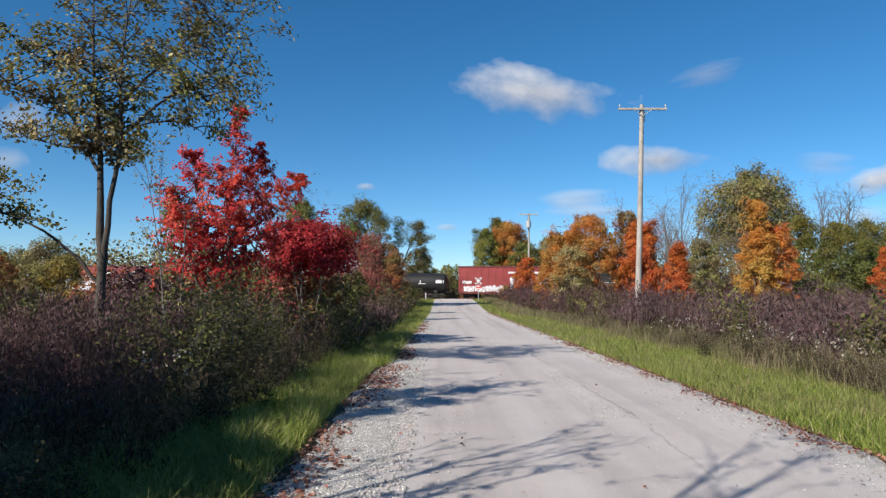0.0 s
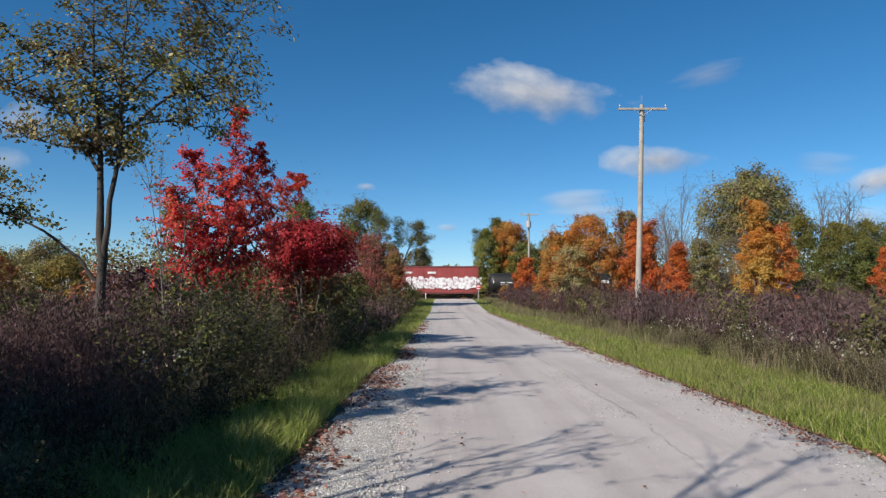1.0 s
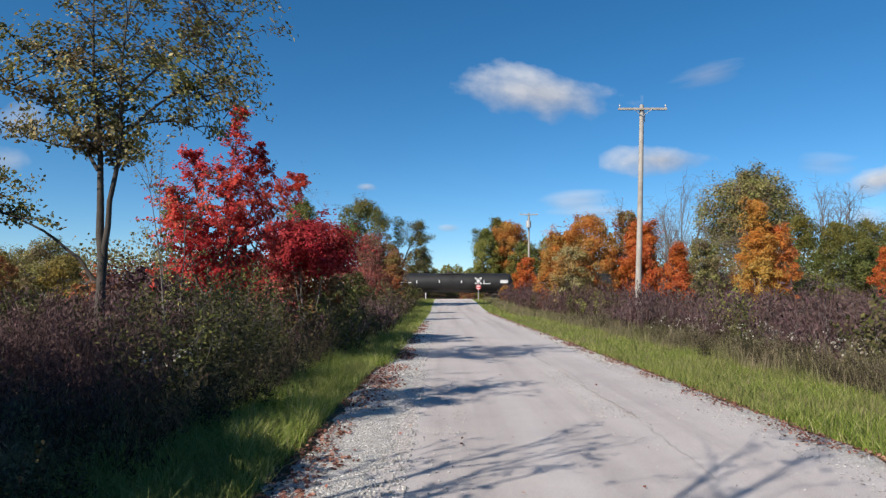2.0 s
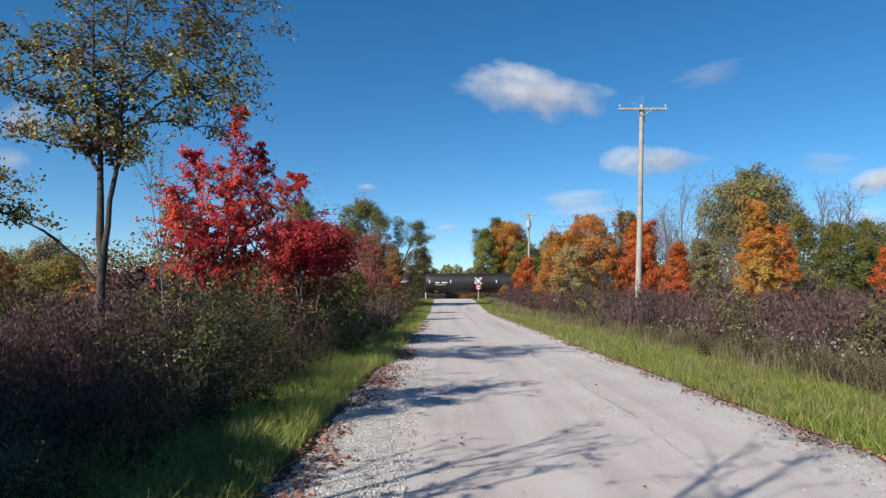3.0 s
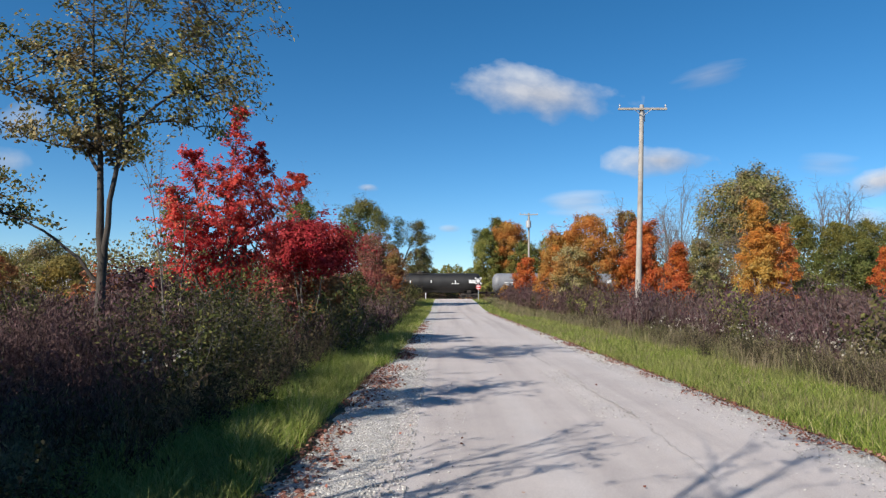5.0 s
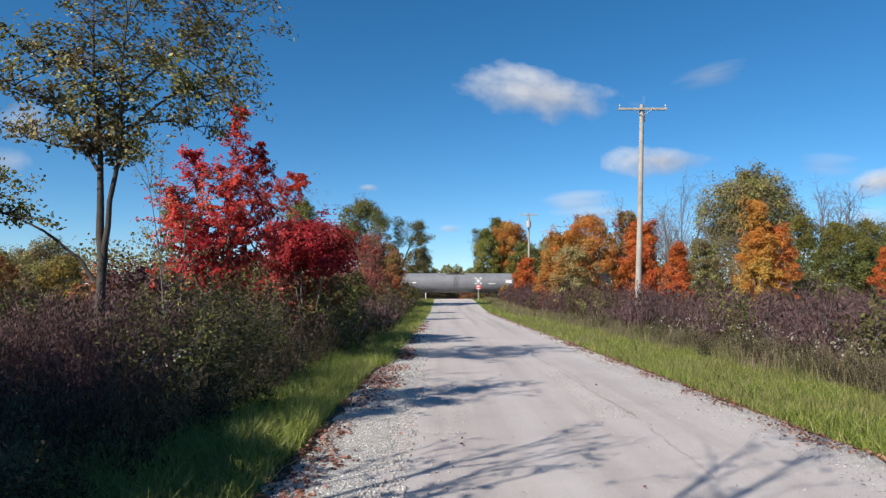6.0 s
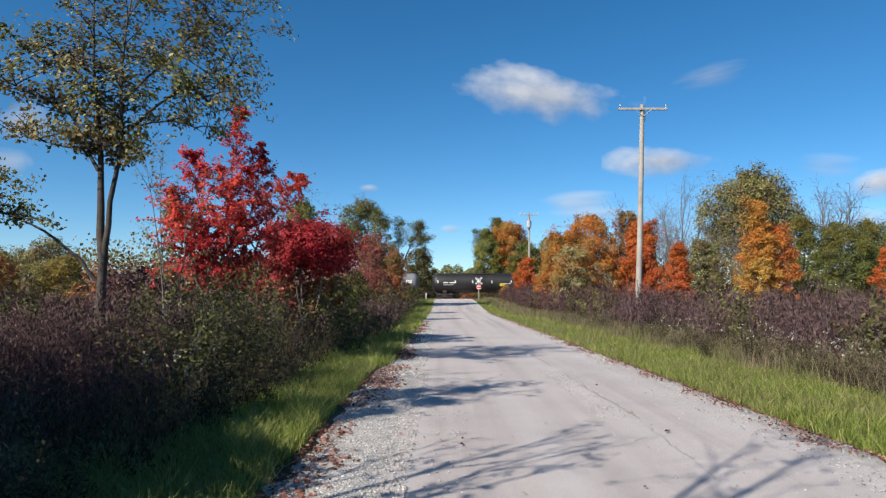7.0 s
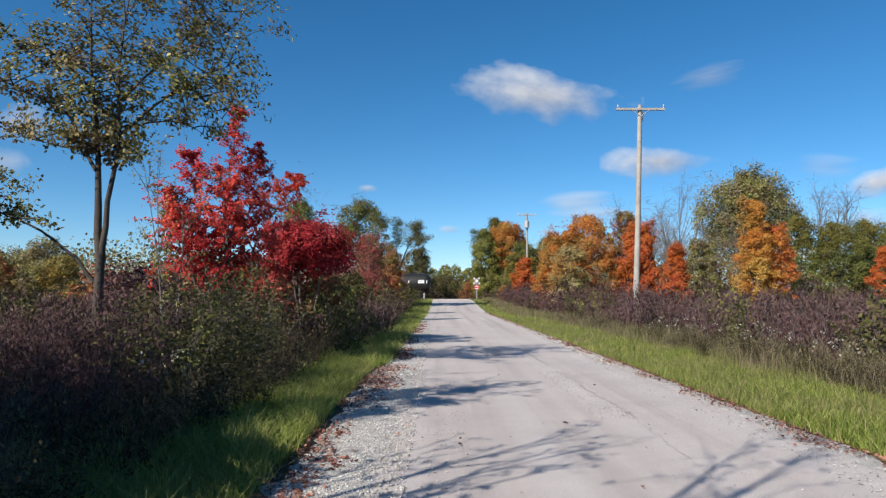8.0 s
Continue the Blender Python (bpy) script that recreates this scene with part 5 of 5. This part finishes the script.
def tank_car(length, paint, seed, stripe=True, yellow=False):
    car = new("tank_car")
    R, zc, L = 1.46, 2.40, length / 2
    prof = [(-L, 0.0), (-L + 0.03, 0.55), (-L + 0.16, 1.0), (-L + 0.36, 1.3), (-L + 0.6, 1.43), (-L + 0.85, R)]
    ring = prof + [(k, R) for k in np.linspace(-L + 2.5, L - 2.5, 8)] + [(-a, b) for a, b in reversed(prof)]
    bm = bmesh.new()
    rows = []
    for x, rr in ring:
        rows.append([bm.verts.new((x, max(rr, 0.004) * math.cos(a), zc - 0.02 * abs(x) / L + max(rr, 0.004) * math.sin(a))) for a in (i * math.pi / 18 for i in range(36))])
    for p, q in zip(rows, rows[1:]):
        for i in range(36):
            bm.faces.new((p[i], p[(i + 1) % 36], q[(i + 1) % 36], q[i])).smooth = True
    part("tank_shell", bm, paint, car)
    bm = bmesh.new()
    for k in np.linspace(-L + 2.6, L - 2.6, 5):
        bmesh.ops.create_cone(bm, cap_ends=False, segments=36, radius1=R + 0.008, radius2=R + 0.008, depth=0.05, matrix=Matrix.Translation((k, 0, zc)) @ Euler((0, math.pi / 2, 0)).to_matrix().to_4x4())
    part("weld_band", bm, paint, car)
    for s in (-1, 1):
        bm = bmesh.new()
        box(bm, min(s * (L - 3.4), s * (L + 0.35)), -0.32, 0.75, max(s * (L - 3.4), s * (L + 0.35)), 0.32, 1.05)
        box(bm, s * (L - 1.9) - 0.3, -1.2, 0.85, s * (L - 1.9) + 0.3, 1.2, 1.30)
        box(bm, min(s * (L - 0.3), s * (L + 0.35)), -1.45, 0.95, max(s * (L - 0.3), s * (L + 0.35)), 1.45, 1.03)
        part("stub_sill", bm, STEEL_DARK, car)
        bm = bmesh.new()
        for yy in (-1.45, 1.45):
            for xx in (L - 0.25, L + 0.3):
                rod(bm, (s * xx, yy, 0.98), (s * xx, yy, 2.2), 0.02, 5)
            rod(bm, (s * (L - 0.25), yy, 2.2), (s * (L + 0.3), yy, 2.2), 0.02, 5)
        rod(bm, (s * (L + 0.3), -1.45, 2.2), (s * (L + 0.3), 1.45, 2.2), 0.02, 5)
        part("end_handrail", bm, STEEL_DARK, car)
        bogie(car, s * (L - 1.9))
        coupler(car, s * (L + 0.1), s)
    bm = bmesh.new()
    rod(bm, (0, 0, zc + R - 0.05), (0, 0, zc + R + 0.22), 0.5, 16)
    rod(bm, (-0.7, 0.3, zc + R - 0.1), (-0.7, 0.3, zc + R + 0.18), 0.15, 10)
    dome = part("valve_housing", bm, STEEL_DARK, car)
    bm = bmesh.new()
    box(bm, -1.35, -0.85, zc + R - 0.12, 1.35, -0.5, zc + R - 0.06)
    for xx in (-1.35, 0, 1.35):
        rod(bm, (xx, -0.86, zc + R - 0.1), (xx, -0.86, zc + R + 0.30), 0.02, 5)
    rod(bm, (-1.35, -0.86, zc + R + 0.30), (1.35, -0.86, zc + R + 0.30), 0.02, 5)
    part("walkway", bm, STEEL_DARK, car)
    ladder(car, 0, -1.53, 1.3, zc + R - 0.1, STEEL_DARK)
    bm = bmesh.new()
    rod(bm, (-L + 1.0, -1.44, 1.15), (L - 1.0, -1.44, 1.15), 0.022, 6)
    part("side_handrail", bm, STEEL_DARK, car)
    rng = np.random.default_rng(seed)

    def mark(x0, x1, z0, z1, mat, nm="lettering_bar"):
        bm = bmesh.new()
        vs = []
        for x, z in ((x0, z0), (x1, z0), (x1, z1), (x0, z1)):
            vs.append(bm.verts.new((x, -math.sqrt(max(0.0, R * R - (z - zc) ** 2)) - 0.018, z)))
        bm.faces.new(vs)
        part(nm, bm, mat, car)
    if stripe:
        for k in range(6):
            x = -L + 0.7 + k * (length - 1.4) / 5 + rng.uniform(-0.2, 0.2)
            mark(x - 0.06, x + 0.06, 2.35, 2.75, WHITE, "reflector_strip")
    for k in range(2):
        mark(-L + 1.7 + k * 0.95, -L + 2.4 + k * 1.1, 2.34, 2.48, WHITE)
    mark(-L + 1.7, -L + 3.2, 2.06, 2.12, WHITE)
    mark(L - 1.9, L - 0.95, 2.34, 2.62, WHITE)
    mark(L - 1.9, L - 0.95, 2.68, 2.80, WHITE)
    mark(L - 4.5, L - 3.4, 2.2, 2.3, WHITE)
    if yellow:
        mark(L - 5.0, L - 4.2, 1.9, 2.3, YELLOW, "placard")
    return car


WHEELS, CARS = [], []
SPEED = 15.08
tank_text = "black railway tank car with small white markings"
for kind, x0, x1, seed in (("box", -57.97, -40.17, 200), ("tank", -38.47, -20.00, 201), ("tank", -18.14, 0.34, 202), ("box", 1.95, 20.34, 203), ("tank", 21.95, 40.68, 204), ("tank", 42.37, 60.93, 205), ("tank", 62.80, 81.19, 206),
                           ("grey", 82.88, 101.69, 207), ("last", 103.73, 118.90, 208)):
    length, mid = x1 - x0, (x0 + x1) / 2
    if kind == "box":
        car = tagged(boxcar(length, seed, seed != 200), "rust-red ribbed boxcar with white graffiti on its side", "railway car")
    elif kind == "grey":
        car = tagged(tank_car(length, TANK_GREY, seed, False), "dull grey railway tank car with a small dome platform", "railway car")
    else:
        car = tagged(tank_car(length, TANK_BLACK, seed, True, kind == "last"), tank_text + (" and a yellow placard" if kind == "last" else ""), "railway car", "black tank cars")
    CARS.append((car, mid))

# ---- clouds, far off ----
def cloud(name, label, x, z, far, wide, high, seed, dense=1.0, tilt=0.0, streak=False):
    """A soft bank of cloud, a domed sheet thinning out to its rim."""
    m, nn, l, b = material(name + "_vapour")
    tc = nn.new("ShaderNodeTexCoord")
    mp = nn.new("ShaderNodeMapping")
    mp.inputs["Location"].default_value = (seed * 1.7, seed * 0.6, seed * 0.9)
    mp.inputs["Scale"].default_value = (wide / 260 * (0.45 if streak else 1), 1, high / 170 * (2.2 if streak else 1))
    l.new(tc.outputs["Object"], mp.inputs[0])
    nz = nn.new("ShaderNodeTexNoise")
    nz.inputs["Scale"].default_value, nz.inputs["Detail"].default_value, nz.inputs["Roughness"].default_value = 1.25, 6, 0.52
    l.new(mp.outputs[0], nz.inputs["Vector"])
    ln = nn.new("ShaderNodeVectorMath")
    ln.operation = "LENGTH"
    l.new(tc.outputs["Object"], ln.inputs[0])
    ma = nn.new("ShaderNodeMath")
    ma.operation = "MULTIPLY_ADD"
    l.new(ln.outputs["Value"], ma.inputs[0])
    ma.inputs[1].default_value = -0.60
    soft = nn.new("ShaderNodeMath")
    soft.operation = "MULTIPLY_ADD"
    l.new(nz.outputs["Fac"], soft.inputs[0])
    soft.inputs[1].default_value, soft.inputs[2].default_value = 0.95, 0.07
    l.new(soft.outputs[0], ma.inputs[2])
    rp = ramp(nn, [(0.02, (0, 0, 0)), (0.22, (0.45 * dense,) * 3), (0.46, (0.9 * dense,) * 3)])
    l.new(ma.outputs[0], rp.inputs[0])
    # painted shading: bright sunlit top, grey shaded underside, broken up by the noise
    shade = ramp(nn, [(0.30, (0.42, 0.46, 0.56)), (0.55, (0.72, 0.74, 0.80)), (0.75, (0.92, 0.93, 0.95))])
    sep = nn.new("ShaderNodeSeparateXYZ")
    l.new(tc.outputs["Object"], sep.inputs[0])
    m2 = nn.new("ShaderNodeMath")
    m2.operation = "MULTIPLY_ADD"
    l.new(sep.outputs["Z"], m2.inputs[0])
    m2.inputs[1].default_value = 0.28
    l.new(nz.outputs["Fac"], m2.inputs[2])
    l.new(m2.outputs[0], shade.inputs[0])
    # the sheet glows by itself instead of being lit by the sun
    em = nn.new("ShaderNodeEmission")
    l.new(shade.outputs[0], em.inputs[0])
    em.inputs[1].default_value = 0.60
    tp = nn.new("ShaderNodeBsdfTransparent")
    mx = nn.new("ShaderNodeMixShader")
    l.new(rp.outputs[0], mx.inputs[0])
    l.new(tp.outputs[0], mx.inputs[1])
    l.new(em.outputs[0], mx.inputs[2])
    l.new(mx.outputs[0], nn["Material Output"].inputs["Surface"])
    v, q = grid(np.linspace(-1, 1, 17), np.linspace(-1, 1, 9), lambda X, Y: 0 * X)
    v = np.stack([v[:, 0], 0.2 * (v[:, 0] ** 2 + v[:, 1] ** 2), v[:, 1]], 1)
    ob = part(name, sheet(name, v, q), m, None)
    ob.visible_shadow = False
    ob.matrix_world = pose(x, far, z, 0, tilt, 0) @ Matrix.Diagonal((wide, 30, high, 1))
    return tagged(ob, label, "cloud", kind="structure")


CLOUDS = [cloud("cloud", "long white cloud with its shaded underside painted grey", 378, 752, 2400, 372, 122, 21, 1.0, 8),
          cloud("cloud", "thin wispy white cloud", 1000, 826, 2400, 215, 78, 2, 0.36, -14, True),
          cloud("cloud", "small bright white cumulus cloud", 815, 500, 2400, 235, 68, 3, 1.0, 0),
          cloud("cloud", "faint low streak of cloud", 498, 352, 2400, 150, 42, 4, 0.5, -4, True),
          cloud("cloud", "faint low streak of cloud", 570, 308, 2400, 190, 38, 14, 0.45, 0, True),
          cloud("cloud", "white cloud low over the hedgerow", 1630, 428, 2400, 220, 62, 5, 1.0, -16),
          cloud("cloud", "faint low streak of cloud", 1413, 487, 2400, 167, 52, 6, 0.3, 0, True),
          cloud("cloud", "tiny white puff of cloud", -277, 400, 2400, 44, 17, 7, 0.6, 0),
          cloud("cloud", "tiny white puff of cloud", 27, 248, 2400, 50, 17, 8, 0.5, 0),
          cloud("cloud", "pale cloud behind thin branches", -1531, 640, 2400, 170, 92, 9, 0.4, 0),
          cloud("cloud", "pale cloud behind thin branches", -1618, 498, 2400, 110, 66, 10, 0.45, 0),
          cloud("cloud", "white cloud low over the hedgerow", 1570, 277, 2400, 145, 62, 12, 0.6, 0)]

# ---- a dry leaf that blows over the road ----
bm = bmesh.new()
lv = [bm.verts.new(p) for p in ((-0.045, 0, 0.012), (-0.01, 0.03, 0.022), (0.045, 0.005, 0.004), (-0.005, -0.03, 0.024), (0, 0, 0.002))]
for a, b in ((0, 1), (1, 2), (2, 3), (3, 0)):
    bm.faces.new((lv[a], lv[b], lv[4]))
blown_leaf = part("blown_leaf", bm, STEEL_DARK, None)
tagged(blown_leaf, "dark curled dry leaf on the road", "leaf")


def motions():
    for car, mid in CARS:
        walk(car, [(t, pose(mid - SPEED * t + extra, TRACK_Y, RAIL_Z)) for t, extra in ((0, 0.45), (0.3, 0.05), (0.7, 0.0), (1.6, 0), (3.2, 0), (4.8, 0), (6.4, 0.1), (8, 0.15))])
    # the wheels roll with the train, keyed at every thirtieth of a second
    for wheel, k in WHEELS:
        walk(wheel, [(i / FPS, pose(k, 0, 0.44, 0, -math.degrees(SPEED * i / FPS / 0.44), 0)) for i in range(8 * FPS + 1)])
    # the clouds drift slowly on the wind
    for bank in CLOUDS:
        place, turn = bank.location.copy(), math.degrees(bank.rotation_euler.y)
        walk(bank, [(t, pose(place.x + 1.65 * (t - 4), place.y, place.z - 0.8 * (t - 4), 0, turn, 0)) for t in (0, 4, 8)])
    walk(blown_leaf, [(0, pose(4.25, 6.1, 0.05, 0, 0, 20)), (6.3, pose(4.25, 6.1, 0.05, 0, 0, 20)), (6.6, pose(3.2, 6.4, 0.05, 20, 0, 80)), (6.8, pose(2.62, 6.7, 0.06, 60, 10, 150)), (7.0, pose(2.58, 7.7, 0.035, 10, 0, 200)),
                      (7.3, pose(2.1, 8.0, 0.035, 0, 30, 270)), (7.6, pose(1.63, 8.3, 0.033, 0, 0, 330)), (7.8, pose(1.53, 8.2, 0.033, 0, 0, 350)), (8, pose(1.53, 8.2, 0.033, 0, 0, 350))])


motions()
